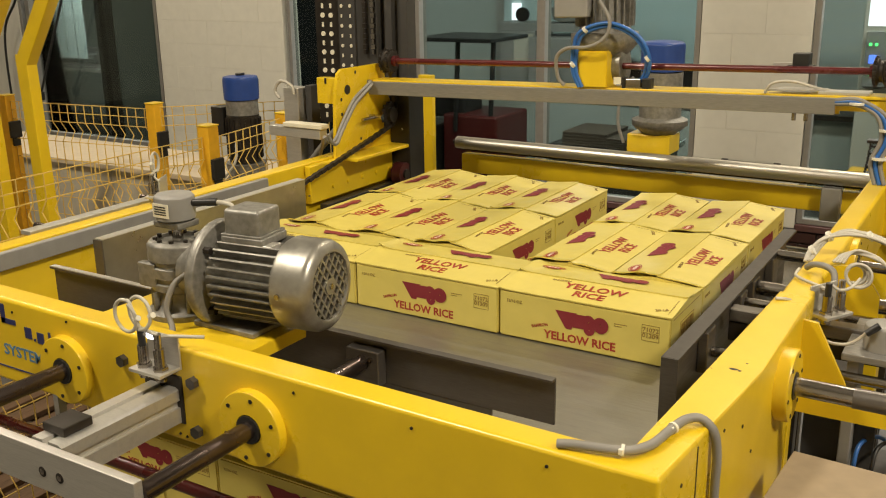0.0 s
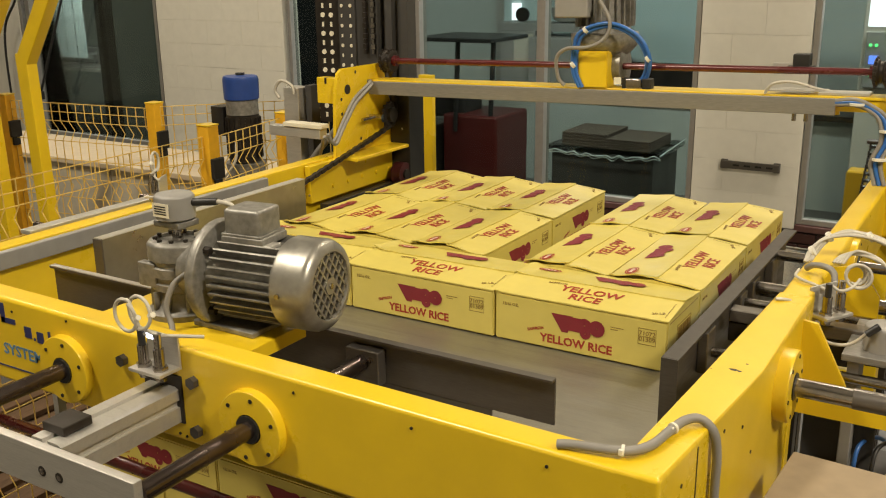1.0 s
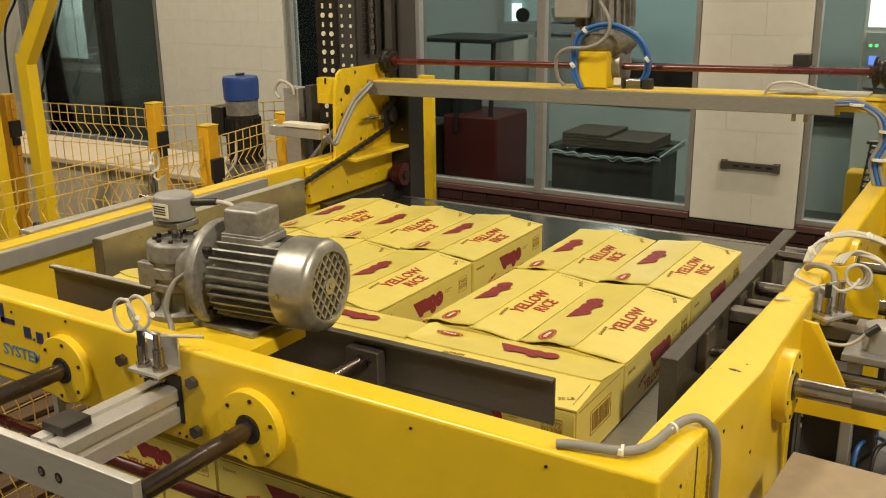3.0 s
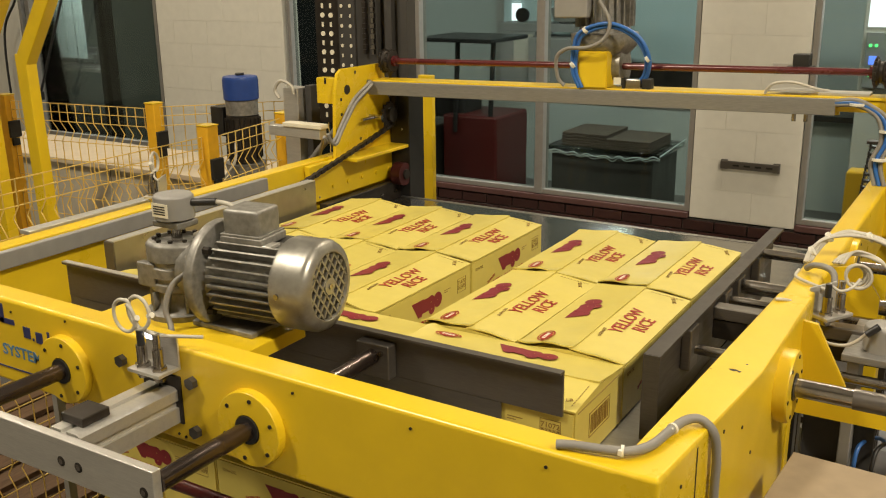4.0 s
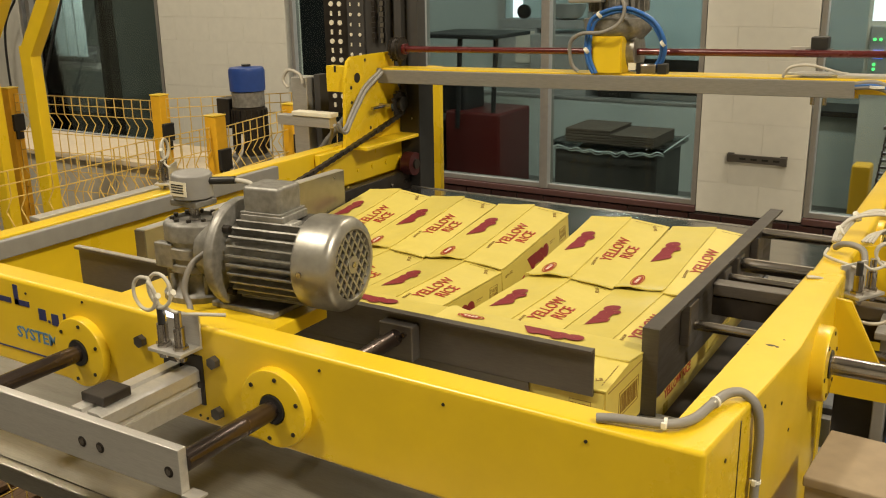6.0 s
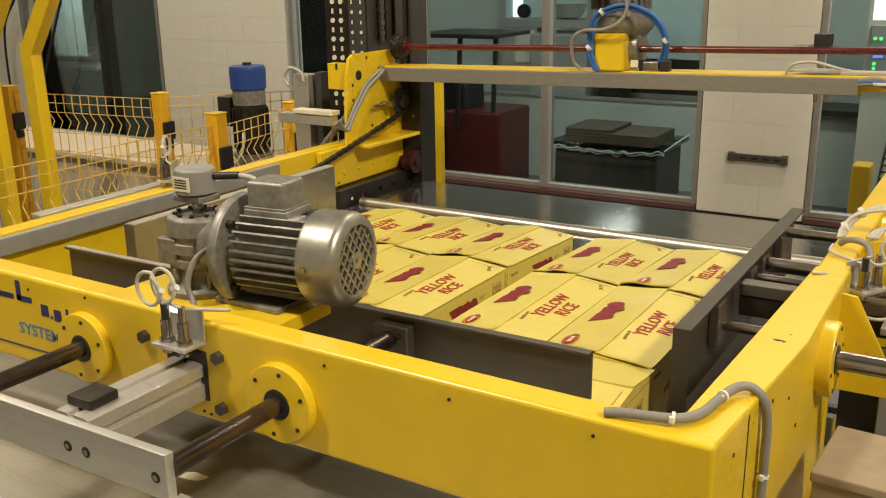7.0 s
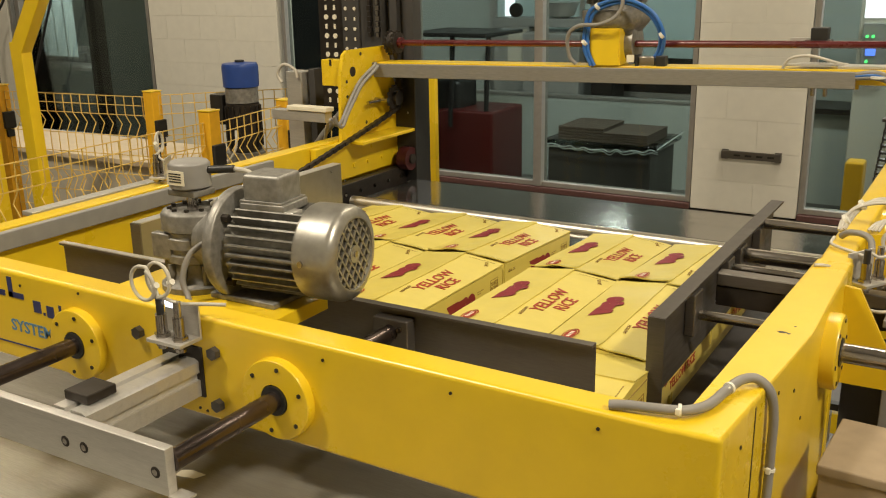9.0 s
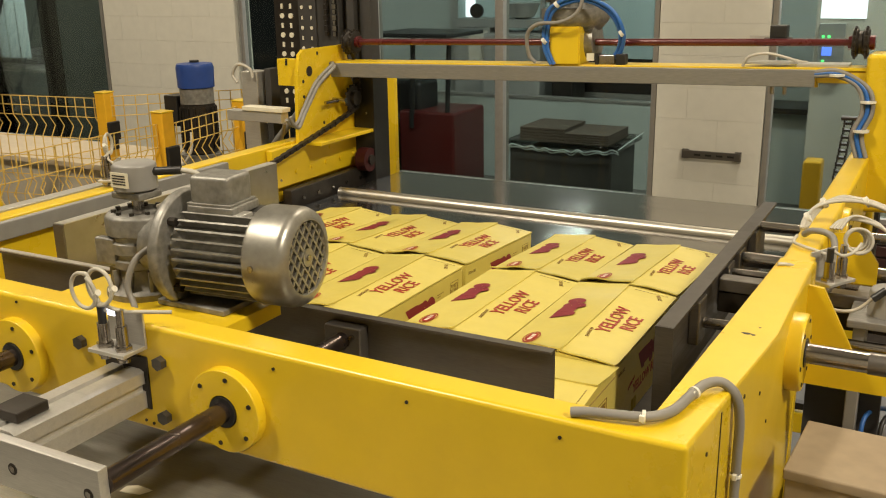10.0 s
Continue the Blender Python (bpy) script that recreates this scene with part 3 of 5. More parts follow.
    for p in ((0.85, -0.05, 0.012), (0.93, -0.058, -0.055), (0.92, -0.066, -0.13)):
        part("cable_tie", C(((p[0] + 0.007, p[1], p[2] - 0.003), (p[0] + 0.007, p[1], p[2] + 0.003), 0.020), seg=14), TIE, g)
    part("end_post", B((0.924, -0.05, -0.35, 1.05, 0.06, 0.066), bevel=0.012), YEL, g, "yellow upright at the beam's end")
    part("cable", T([(-0.755, -0.048, 0.024), (-0.737, -0.062, 0.022), (-0.735, -0.155, -0.020), (-0.736, -0.205, -0.066), (-0.737, -0.246, -0.112), (-0.737, -0.270, -0.140), (-0.738, -0.300, -0.152), (-0.740, -0.330, -0.128)],
                    [(-0.755, -0.048, 0.016), (-0.727, -0.066, 0.014), (-0.725, -0.160, -0.032), (-0.726, -0.210, -0.080), (-0.727, -0.252, -0.124), (-0.727, -0.282, -0.158), (-0.728, -0.306, -0.150), (-0.730, -0.322, -0.120)], r=0.006), GREYCAB, g, "grey looped cable")
    return g


gantry()


def column():
    c = thing("lift_column", "dark steel lift column with perforated cable chain and roller chains", "machine column")
    H = 3.6
    part("post", B((-1.66, 1.16, FLOOR, -1.53, 1.26, H), bevel=0.004), COLP, c)
    part("post", B((-1.53, 1.20, FLOOR, -1.405, 1.235, H), bevel=0.004), COLP, c)
    part("channel", B((-1.50, 1.17, FLOOR, -1.47, 1.20, H), (-1.43, 1.17, FLOOR, -1.40, 1.20, H)), COLP, c)
    part("roller_track", B((-1.44, 1.10, FLOOR, -1.355, 1.199, 1.60), bevel=0.003), BLACK, c, "black oily roller track")
    rl = part("roller", C(((-1.40, 1.075, 1.27), (-1.36, 1.075, 1.27), 0.042), seg=28), REDDK, c, "dark red guide roller")
    part("hub", C(((-1.36, 1.075, 1.27), (-1.352, 1.075, 1.27), 0.018), seg=16), DARK, rl)
    ch = part("cable_chain", B((-1.814, 1.16, 1.42, -1.700, 1.22, H)), DARK, c, "black cable chain with round holes")
    hole = finish(C(((0, 0, 0), (0, -0.004, 0), 0.0095), seg=12), "link_hole", WHITEP)
    slot = finish(B((-0.004, -0.004, -0.009, 0.004, 0, 0.009)), "link_slot", WHITEP)
    for k in range(30):
        for x in (-1.778, -1.739):
            ob = part("link_hole", hole if k % 2 else slot, WHITEP, ch)
            ob.location = (x, 1.16, 1.45 + 0.0345 * k)
    pl = part("perforated_plate", B((-1.697, 1.15, 1.45, -1.622, 1.158, H)), COLP, c)
    for k in range(27):
        for x in (-1.680, -1.640):
            ob = part("plate_hole", slot if k % 2 else hole, WHITEP, pl)
            ob.location = (x, 1.1495, 1.5 + 0.0365 * k)
            ob.scale = (0.6, 1, 0.7)
    # roller chains up the column
    for x, mat in ((-1.575, DARK), (-1.538, CHROME)):
        bm = bmesh.new()
        for k in range(70):
            z = 1.70 + 0.019 * k
            box(bm, (x, 1.15, z), (0.016 if k % 2 else 0.010, 0.012, 0.0165), 0.0)
        part("roller_chain", bm, mat, c)
    # sprocket and the chain that slants down to the rail
    bm = bmesh.new()
    lathe(bm, [(0.012, -0.014), (0.040, -0.012), (0.040, -0.005), (0.026, -0.003), (0.026, 0.012), (0.012, 0.014)], (-1.40, 1.05, 1.49), (1, 0, 0), 24)
    for k in range(14):
        a = 2 * math.pi * k / 14
        box(bm, (-1.409, 1.05 + 0.042 * math.cos(a), 1.49 + 0.042 * math.sin(a)), (0.006, 0.01, 0.01))
    part("sprocket", bm, DARK, c)
    part("axle", C(((-1.443, 0.98, 1.49), (-1.39, 0.98, 1.49), 0.009), ((-1.42, 0.90, 1.49), (-1.42, 1.0, 1.49), 0.006)), CHROME, c)
    bm = bmesh.new()
    path = smooth_path([(-1.408, 1.045, 1.72), (-1.408, 1.085, 1.55), (-1.408, 1.08, 1.47), (-1.408, 1.02, 1.44), (-1.408, 0.55, 1.335), (-1.408, 0.35, 1.30)], 10)
    total = 0.0
    last = path[0]
    for p in path:
        while (p - last).length > 0.0165:
            d = (p - last).normalized()
            last = last + d * 0.0165
            total += 1
            r = d.to_track_quat("X", "Z").to_matrix()
            box(bm, last, (0.0175, 0.017 if int(total) % 2 else 0.011, 0.013), rot=r)
    part("roller_chain", bm, DARK, c, "oily black roller chain slanting to the rail")
    # clip and wires
    part("wire", T([(-1.40, 1.13, 1.53), (-1.38, 1.14, 1.50), (-1.39, 1.12, 1.47), (-1.37, 1.12, 1.44), (-1.39, 1.10, 1.43)], r=0.005), WHITECAB, c)
    part("post_cap", B((-1.816, 1.88, FLOOR, -1.744, 1.91, 1.53), bevel=0.003), YEL, c, "yellow upright strip")
    return c


column()


# ---- cartons ----
L, W, H = 0.396, 0.214, 0.108


def carton_meshes():
    """Shared meshes of a carton whose base centre is the origin; its printed long side faces -y."""
    d = {}
    bm = bmesh.new()
    hx, hy, rid = L / 2, W / 2, 0.011
    prism(bm, [(-hy, 0.0), (hy, 0.0), (hy, H), (0.002, H + rid), (-0.002, H + rid), (-hy, H)], "x", -hx, hx)
    bmesh.ops.bevel(bm, geom=[e for e in bm.edges if e.calc_length() > 0.05 and max(v.co.z for v in e.verts) <= H + 0.0001], offset=0.003, segments=2, affect="EDGES")
    d["body"] = finish(bm, "body", CARD)
    tilt = math.degrees(math.atan2(rid, hy))
    # top flaps: thin sheets a little proud of the body, front and back
    def flap(y0, y1, z0, z1, seed, lift):
        """A thin sheet from y0 to y1 with soft dents and ends that curl up."""
        bm = bmesh.new()
        nx, ny, th = 26, 6, 0.0028
        grid = []
        for lay in (0, 1):
            rows = []
            for i in range(nx + 1):
                u = -1 + 2 * i / nx
                row = []
                for j in range(ny + 1):
                    v = j / ny
                    x, y = u * (L / 2 + 0.0012), y0 + (y1 - y0) * v
                    e = max(0.0, abs(u) - 0.82) / 0.18
                    e *= 1.35 if u < 0 else 0.6
                    z = z0 + (z1 - z0) * v + 0.0008 * noise.noise((x * 14 + seed, y * 14, seed)) - 0.0004
                    z += lift * (0.6 + noise.noise((seed * 3.1 + u, v * 2.0, seed))) * e * e - 0.0010 * math.exp(-((v - 0.5) / 0.2) ** 2) * (1 if lift > 0.005 else 0)
                    row.append(bm.verts.new((x, y, z + (th if lay else 0))))
                rows.append(row)
            grid.append(rows)
        a, b = grid
        for i in range(nx):
            for j in range(ny):
                bm.faces.new((a[i][j], a[i][j + 1], a[i + 1][j + 1], a[i + 1][j]))
                bm.faces.new((b[i][j], b[i + 1][j], b[i + 1][j + 1], b[i][j + 1]))
        for i in range(nx):
            bm.faces.new((a[i][0], a[i + 1][0], b[i + 1][0], b[i][0]))
            bm.faces.new((a[i][ny], b[i][ny], b[i + 1][ny], a[i + 1][ny]))
        for j in range(ny):
            bm.faces.new((a[0][j], b[0][j], b[0][j + 1], a[0][j + 1]))
            bm.faces.new((a[nx][j], a[nx][j + 1], b[nx][j + 1], b[nx][j]))
        return finish(bm, "flap", CARD)
    for i in range(4):
        d["front_flap%d" % i] = flap(-hy - 0.0005, -0.0005, H + 0.0006, H + rid + 0.0006, 1.7 + 5 * i, 0.0025)
        d["back_flap%d" % i] = flap(-0.006, hy, H + rid + 0.0030, H + 0.0014, 3.9 + 5 * i, 0.0065)
    # dark strips on the ends, standing for the shadow in the gaps under the flaps
    d["flap_gap"] = finish(B((hx - 0.001, -hy + 0.012, H - 0.0065, hx + 0.0006, hy - 0.02, H - 0.004)), "flap_gap", CARD_GAP)

    def front(x, z, turn=0):
        return pose(x, -hy - 0.0004, z, 90, 0, 0) @ pose(0, 0, 0, 0, 0, turn)

    def top(x, y, turn=0):
        z = H + rid * (1 - abs(y) / hy) + (0.0041 if y < 0 else 0.0052)
        return pose(x, y, z, tilt if y < 0 else -tilt * 1.15, 0, 0) @ pose(0, 0, 0, 0, 0, turn)

    def emblem(m, s):
        """The maker's mark as plain wedges, bars and rings."""
        bm = bmesh.new()
        prism(bm, [(-0.062, 0.018), (-0.010, 0.018), (-0.022, -0.022), (-0.036, -0.022)], "z", 0, 0.0004)
        prism(bm, [(-0.022, -0.016), (0.010, -0.016), (0.010, 0.016), (-0.022, 0.016)], "z", 0.0001, 0.0005)
        zz = 0.0004
        for cx, cy, ro, ri in ((0.018, 0.002, 0.0165, 0.0012), (0.020, -0.016, 0.0125, 0.0012), (0.046, 0.0, 0.0185, 0.0012)):
            o = [(cx + ro * math.cos(a), cy + ro * math.sin(a)) for a in [2 * math.pi * k / 20 for k in range(20)]]
            i = [(cx + ri * math.cos(a), cy + ri * math.sin(a)) for a in [2 * math.pi * k / 20 for k in range(20)]]
            zz += 0.0003
            vo = [bm.verts.new((*p, zz)) for p in o]
            vi = [bm.verts.new((*p, zz)) for p in i]
            for k in range(20):
                bm.faces.new((vo[k], vo[(k + 1) % 20], vi[(k + 1) % 20], vi[k]))
        bmesh.ops.transform(bm, matrix=m @ Matrix.Diagonal((s, s, 1, 1)), verts=bm.verts)
        return finish(bm, "emblem", MAROON, False)
    d["emblem_side"] = emblem(front(0.0, 0.066), 0.98)
    d["emblem_top"] = emblem(top(0.024, 0.062), 1.0)
    d["words_side"] = text_mesh("YELLOW RICE", 0.0265, RED, 0.0007, 1.0, front(-0.003, 0.022))
    d["words_top"] = text_mesh("YELLOW\nRICE", 0.0375, RED, 0.0007, 0.96, top(0.002, -0.057))
    d["small_side"] = text_mesh("SAFFRON", 0.0095, RED, 0.0002, 1.0, front(-0.098, 0.040, 16))
    d["small_top"] = text_mesh("SAFFRON", 0.0095, BROWN, 0.0001, 1.1, top(-0.085, -0.020, 6))
    d["weight_side"] = text_mesh("12/16 OZ.", 0.0095, BROWN, 0.0001, 1.0, front(-0.160, 0.085))
    d["weight_top"] = text_mesh("20 LB", 0.012, BROWN, 0.0001, 1.0, top(0.168, -0.080, 25))
    d["code"] = text_mesh("71072\n01309", 0.0135, BROWN, 0.0001, 1.05, front(0.155, 0.070))
    bm = B((0.136, -hy - 0.0006, 0.052, 0.174, -hy + 0.001, 0.0528), (0.136, -hy - 0.0006, 0.0865, 0.174, -hy + 0.001, 0.0873),
           (0.136, -hy - 0.0006, 0.0694, 0.174, -hy + 0.001, 0.0700), (0.136, -hy - 0.0006, 0.052, 0.1366, -hy + 0.001, 0.0873), (0.1734, -hy - 0.0006, 0.052, 0.174, -hy + 0.001, 0.0873))
    d["code_frame"] = finish(bm, "code_frame", BROWN, False)
    bm = B((0.075, -hy - 0.0004, 0.076, 0.104, -hy + 0.001, 0.0775), (0.075, -hy - 0.0004, 0.071, 0.092, -hy + 0.001, 0.0725))
    d["small_print"] = finish(bm, "small_print", BROWN, False)
    # oval mark with a bar for its word
    bm = bmesh.new()
    mo = top(-0.147, 0.070)
    for ro, ri in ((1.0, 0.86), (0.74, 0.0)):
        vo = [bm.verts.new(mo @ Vector((0.029 * ro * math.cos(a), 0.0145 * ro * math.sin(a), 0.0002))) for a in [2 * math.pi * k / 24 for k in range(24)]]
        if ri:
            vi = [bm.verts.new(mo @ Vector((0.029 * ri * math.cos(a), 0.0145 * ri * math.sin(a), 0.0002))) for a in [2 * math.pi * k / 24 for k in range(24)]]
            for k in range(24):
                bm.faces.new((vo[k], vo[(k + 1) % 24], vi[(k + 1) % 24], vi[k]))
        else:
            bm.faces.new(vo)
    d["oval_mark"] = finish(bm, "oval_mark", RED, False)
    bm = bmesh.new()
    for k in range(4):
        box(bm, (-0.0115 + 0.0077 * k, 0, 0.0004), (0.0048, 0.0075, 0.0003))
    bmesh.ops.transform(bm, matrix=mo, verts=bm.verts)
    d["oval_bars"] = finish(bm, "oval_bars", WHITEP, False)
    # bar code label on the ends
    bm = bmesh.new()
    x = -0.038
    k = 0
    while x < 0.038:
        w = (0.0012, 0.0024, 0.0016, 0.003)[k % 4]
        box(bm, (hx + 0.0003, x, 0.060), (0.0006, w, 0.034))
        x += w + (0.0014, 0.0022, 0.0012)[k % 3]
        k += 1
    for y, z, sy, sz in ((0, 0.038, 0.09, 0.0016), (0, 0.082, 0.09, 0.0016), (-0.045, 0.06, 0.0016, 0.045), (0.045, 0.06, 0.0016, 0.045)):
        box(bm, (hx + 0.0003, y, z), (0.0006, sy, sz))
    d["bar_code"] = finish(bm, "bar_code", BROWN, False)
    # creased print line near the ends of the top
    bm = bmesh.new()
    for k in range(9):
        box(bm, (0.186, -0.090 + 0.008 * k, H + rid * (1 - abs(-0.090 + 0.008 * k) / hy) + 0.0042), (0.0016, 0.0055, 0.0004))
    d["edge_print"] = finish(bm, "edge_print", BROWN, False)
    return d


CM = carton_meshes()
rng = random.Random(7)


def carton(m, full=True, label="yellow printed rice carton with dark red lettering on the layer", group="cartons in the layer"):
    c = thing("carton", label, "carton", group=group)
    v = rng.randrange(4)
    flaps = ["front_flap%d" % v, "back_flap%d" % ((v * 3 + 1) % 4)]
    plain = [k for k in CM if "_flap" not in k]
    keys = flaps + (plain if full else ["body"] + (["emblem_side", "words_side"] if full is None else []))
    names = {"body": "body", flaps[0]: "flap", flaps[1]: "flap", "flap_gap": "flap_gap", "emblem_side": "emblem", "emblem_top": "emblem"}
    for k in keys:
        part(names.get(k, {"w": "lettering", "s": "lettering", "c": "lettering"}.get(k[0], k) if k not in ("code_frame", "small_print") else k), CM[k], None, c)
    c.matrix_basis = m
    return c


PLATE = 1.20
LAYER = []     # (object, x, y, turn, row, column group)
for x in (-0.2, -0.6, -1.0):
    LAYER.append((x, 0.109, rng.uniform(-0.5, 0.5), 1, "front"))
for row, y in ((2, 0.418), (3, 0.818)):
    for x in (-0.109, -0.327):
        LAYER.append((x, y + rng.uniform(-0.004, 0.004), 90 + rng.uniform(-0.7, 0.7), row, "pair"))
    for x in (-0.655, -0.873, -1.091):
        LAYER.append((x, y + rng.uniform(-0.004, 0.004), 90 + rng.uniform(-0.7, 0.7), row, "trio"))
LAYER = [(carton(pose(x, y, PLATE, 0, 0, r)), x, y, r, row, col) for x, y, r, row, col in LAYER]

# the load on the pallet below, layer by layer down to the boards
SHIFT, DROP = -0.484, 0.054
TOP = PLATE - DROP - 0.002
n_layers = 11
for k in range(n_layers):
    z = TOP - 0.125 * (k + 1)
    for x, y, turn in [(-0.2, 0.109, 0), (-0.6, 0.109, 0), (-1.0, 0.109, 0)] + [(xx, yy, 90) for yy in (0.418, 0.818) for xx in (-0.109, -0.327, -0.655, -0.873, -1.091)]:
        if k % 2 == 0:
            y = 1.026 - y
        carton(pose(x - 0.028 + rng.uniform(-0.004, 0.004), y + SHIFT + rng.uniform(-0.004, 0.004), z, 0, 0, turn + (0 if k % 2 else 180) + rng.uniform(-0.6, 0.6)),
               True if k < 2 else (None if k < 4 else False), "yellow printed rice carton stacked on the pallet", "cartons on the pallet")


def pallet():
    p = thing("pallet", "raw wooden pallet under the stacked cartons", "pallet")
    zt = TOP - 0.125 * n_layers
    for k in range(9):
        y = SHIFT + 0.05 + 0.118 * k
        part("deck_board", B((-1.23, y - 0.05, zt - 0.022, -0.02, y + 0.05, zt), bevel=0.002), WOOD, p)
    for x in (-1.15, -0.6, -0.05):
        part("stringer", B((x - 0.045, SHIFT, FLOOR, x + 0.045, SHIFT + 1.03, zt - 0.022), bevel=0.002), WOOD, p)


pallet()


# ---- the split plate and the guides ----
def plates():
    a = thing("front_slide_plate", "grey brushed steel slide plate under the cartons", "slide plate")
    part("sheet", B((-1.39, -0.545, 1.188, 0.185, 0.127, 1.198), bevel=0.001), FPLATE, a)
    part("front_lip", B((-1.39, -0.565, 1.165, 0.185, -0.546, 1.198), bevel=0.003), FPLATE, a)
    for x, y, r in ((-0.53, -0.21, 20), (-1.02, -0.42, 50)):
        bm = bmesh.new()
        prism(bm, [(-0.02, -0.008), (0.012, -0.011), (0.026, 0.002), (0.0, 0.010), (-0.016, 0.006)], "z", 0, 0.0012)
        bmesh.ops.transform(bm, matrix=pose(x, y, 1.1985, 4, 3, r), verts=bm.verts)
        part("paper_scrap", bm, WHITEP, a, "white torn paper scrap")
    b = thing("rear_slide_plate", "grey brushed steel rear slide plate with a rounded front edge", "slide plate")
    part("sheet", B((-1.34, 0.16, 1.1815, 0.20, 0.47, 1.198), bevel=0.001), TABLE, b)
    part("edge_roller", C(((-1.385, 0.141, 1.183), (0.20, 0.141, 1.183), 0.0185), seg=28), ROLL, b, "polished round front edge")
    t = thing("rear_table", "fixed grey steel table behind the slide plates", "table")
    part("sheet", B((-1.39, 0.49, 1.168, 0.20, 1.085, 1.1795), bevel=0.001), TABLE, t)
    part("rear_lip", B((-1.39, 1.086, 1.12, 0.20, 1.10, 1.182), bevel=0.002), STEEL, t)
    for x in (-1.32, 0.14):
        part("leg", B((x - 0.02, 0.62, FLOOR, x + 0.02, 0.66, 1.167)), DARK, t)
    return a, b


P_FRONT, P_REAR = plates()


def front_guide():
    g = thing("front_guide", "dull grey steel guide bar with two shafts and an end bar", "guide bar")
    y = -0.517
    bm = bmesh.new()
    prism(bm, [(y, 1.300), (y, 1.381), (y - 0.016, 1.381), (y - 0.016, 1.377), (y - 0.005, 1.376), (y - 0.005, 1.300)], "x", -1.235, -0.022)
    part("bar", bm, GUIDE, g)
    part("skirt", B((-1.235, y - 0.0045, 1.235, -0.135, y - 0.0005, 1.2995), bevel=0.001), GUIDE, g)
    # paler strip laid along one end of the lip
    part("pale_top_strip", B((-1.235, y - 0.016, 1.3815, -0.80, y - 0.002, 1.3835)), ALU, g)
    for x, z in ((-0.380, 1.341), (-0.806, 1.343)):
        part("shaft", C(((x, -1.045, z), (x, y - 0.02, z), 0.0145), seg=20), DSHAFT, g, "dark oiled steel shaft")
        part("mount", B((x - 0.035, y - 0.03, 1.300, x + 0.035, y - 0.005, 1.365), bevel=0.003), GUIDE, g)
        part("screw", C(((x + 0.02, y - 0.03, 1.35), (x + 0.02, y - 0.035, 1.35), 0.005), seg=8), CHROME, g)
    e = part("end_bar", B((-0.98, -1.060, 1.300, -0.372, -1.045, 1.366), bevel=0.0015), ALU, g, "brushed aluminium end bar")
    for x in (-0.392, -0.525, -0.562, -0.806):
        part("screw_hole", C(((x, -1.0605, 1.330), (x, -1.0585, 1.330), 0.008), seg=16), DARK, e)
        part("screw", C(((x, -1.0615, 1.330), (x, -1.0590, 1.330), 0.005), seg=6), CHROME, e)
    part("foot_tab", B((-0.3715, -1.062, 1.300, -0.345, -1.040, 1.303)), ALU, g)
    # extrusion that slides through the beam
    bm = bmesh.new()
    prism(bm, [(-0.603, 1.308), (-0.603, 1.364), (-0.600, 1.368), (-0.578, 1.368), (-0.578, 1.362), (-0.566, 1.362), (-0.566, 1.368), (-0.544, 1.368), (-0.537, 1.364),
               (-0.537, 1.346), (-0.543, 1.346), (-0.543, 1.334), (-0.537, 1.334), (-0.537, 1.308)], "y", -1.043, -0.79)
    part("extrusion", bm, ALU, g, "grooved aluminium extrusion")
    part("stop_block", B((-0.60, -1.025, 1.3685, -0.552, -0.975, 1.383), bevel=0.002), DARK, g, "dark brown rubber stop")
    return g


G_FRONT = front_guide()


def side_guide(name, sign):
    g = thing(name, "dull grey steel side guide bar on round shafts", "guide bar")
    # local x = 0 is the face on the cartons
    s = sign
    y0, y1 = (-0.31, 0.62) if s > 0 else (-0.36, 0.39)
    zt = 1.362 if s > 0 else 1.392
    zb = 1.2005 if s > 0 else 1.255
    bm = bmesh.new()
    prism(bm, [(0, zb), (0, zt), (s * 0.030, zt), (s * 0.030, zt - 0.005), (s * 0.008, zt - 0.006), (s * 0.008, zb)], "y", y0, y1)
    part("bar", bm, DGUIDE if s > 0 else ALU2, g)
    # this bar alone has the paler strip on its lip
    if s < 0:
        part("pale_top_strip", B((min(0, s * 0.029), y0, zt + 0.0004, max(0, s * 0.029), y1, zt + 0.0022)), ALU, g)
    part("end_cap", B((0, y0 - 0.004, zb, s * 0.030, y0 - 0.001, zt)), DGUIDE if s > 0 else GUIDE, g)
    for y, z, r in ((-0.10, 1.300, 0.010), (0.135, 1.325, 0.010), (0.24, 1.325, 0.016), (0.42, 1.352, 0.012)) if s > 0 else ((-0.1, 1.285, 0.012), (0.30, 1.285, 0.012)):
        part("shaft", C(((s * 0.03, y, z), (s * 0.62, y, z), r), seg=20), CHROME if s > 0 else DSHAFT, g, "polished round shaft")
        part("mount", B((s * 0.0085, y - 0.026, 1.262, s * 0.028, y + 0.026, 1.345), bevel=0.003), GUIDE, g)
    if s > 0:
        part("slide_bar", B((0.03, 0.005, 1.326, 0.6, 0.04, 1.352), bevel=0.003), GUIDE, g, "grey slide bar")
        part("slide_track", B((0.03, 0.008, 1.285, 0.6, 0.042, 1.3255), bevel=0.002), DARK, g)
    for y in (-0.22, -0.05, 0.2, 0.42):
        part("rivet", C(((s * 0.0085, y, 1.335), (s * 0.011, y, 1.335), 0.004), seg=8), CHROME, g)
    return g


ALU2 = material("scuffed_bright_sheet", (0.30, 0.28, 0.24), 0.32, 0.8, grain=0.08, scale=40, wear=0.4, wear_col=(0.2, 0.18, 0.14), wear_scale=5)
G_RIGHT = side_guide("right_guide", 1)
G_LEFT = side_guide("left_guide", -1)


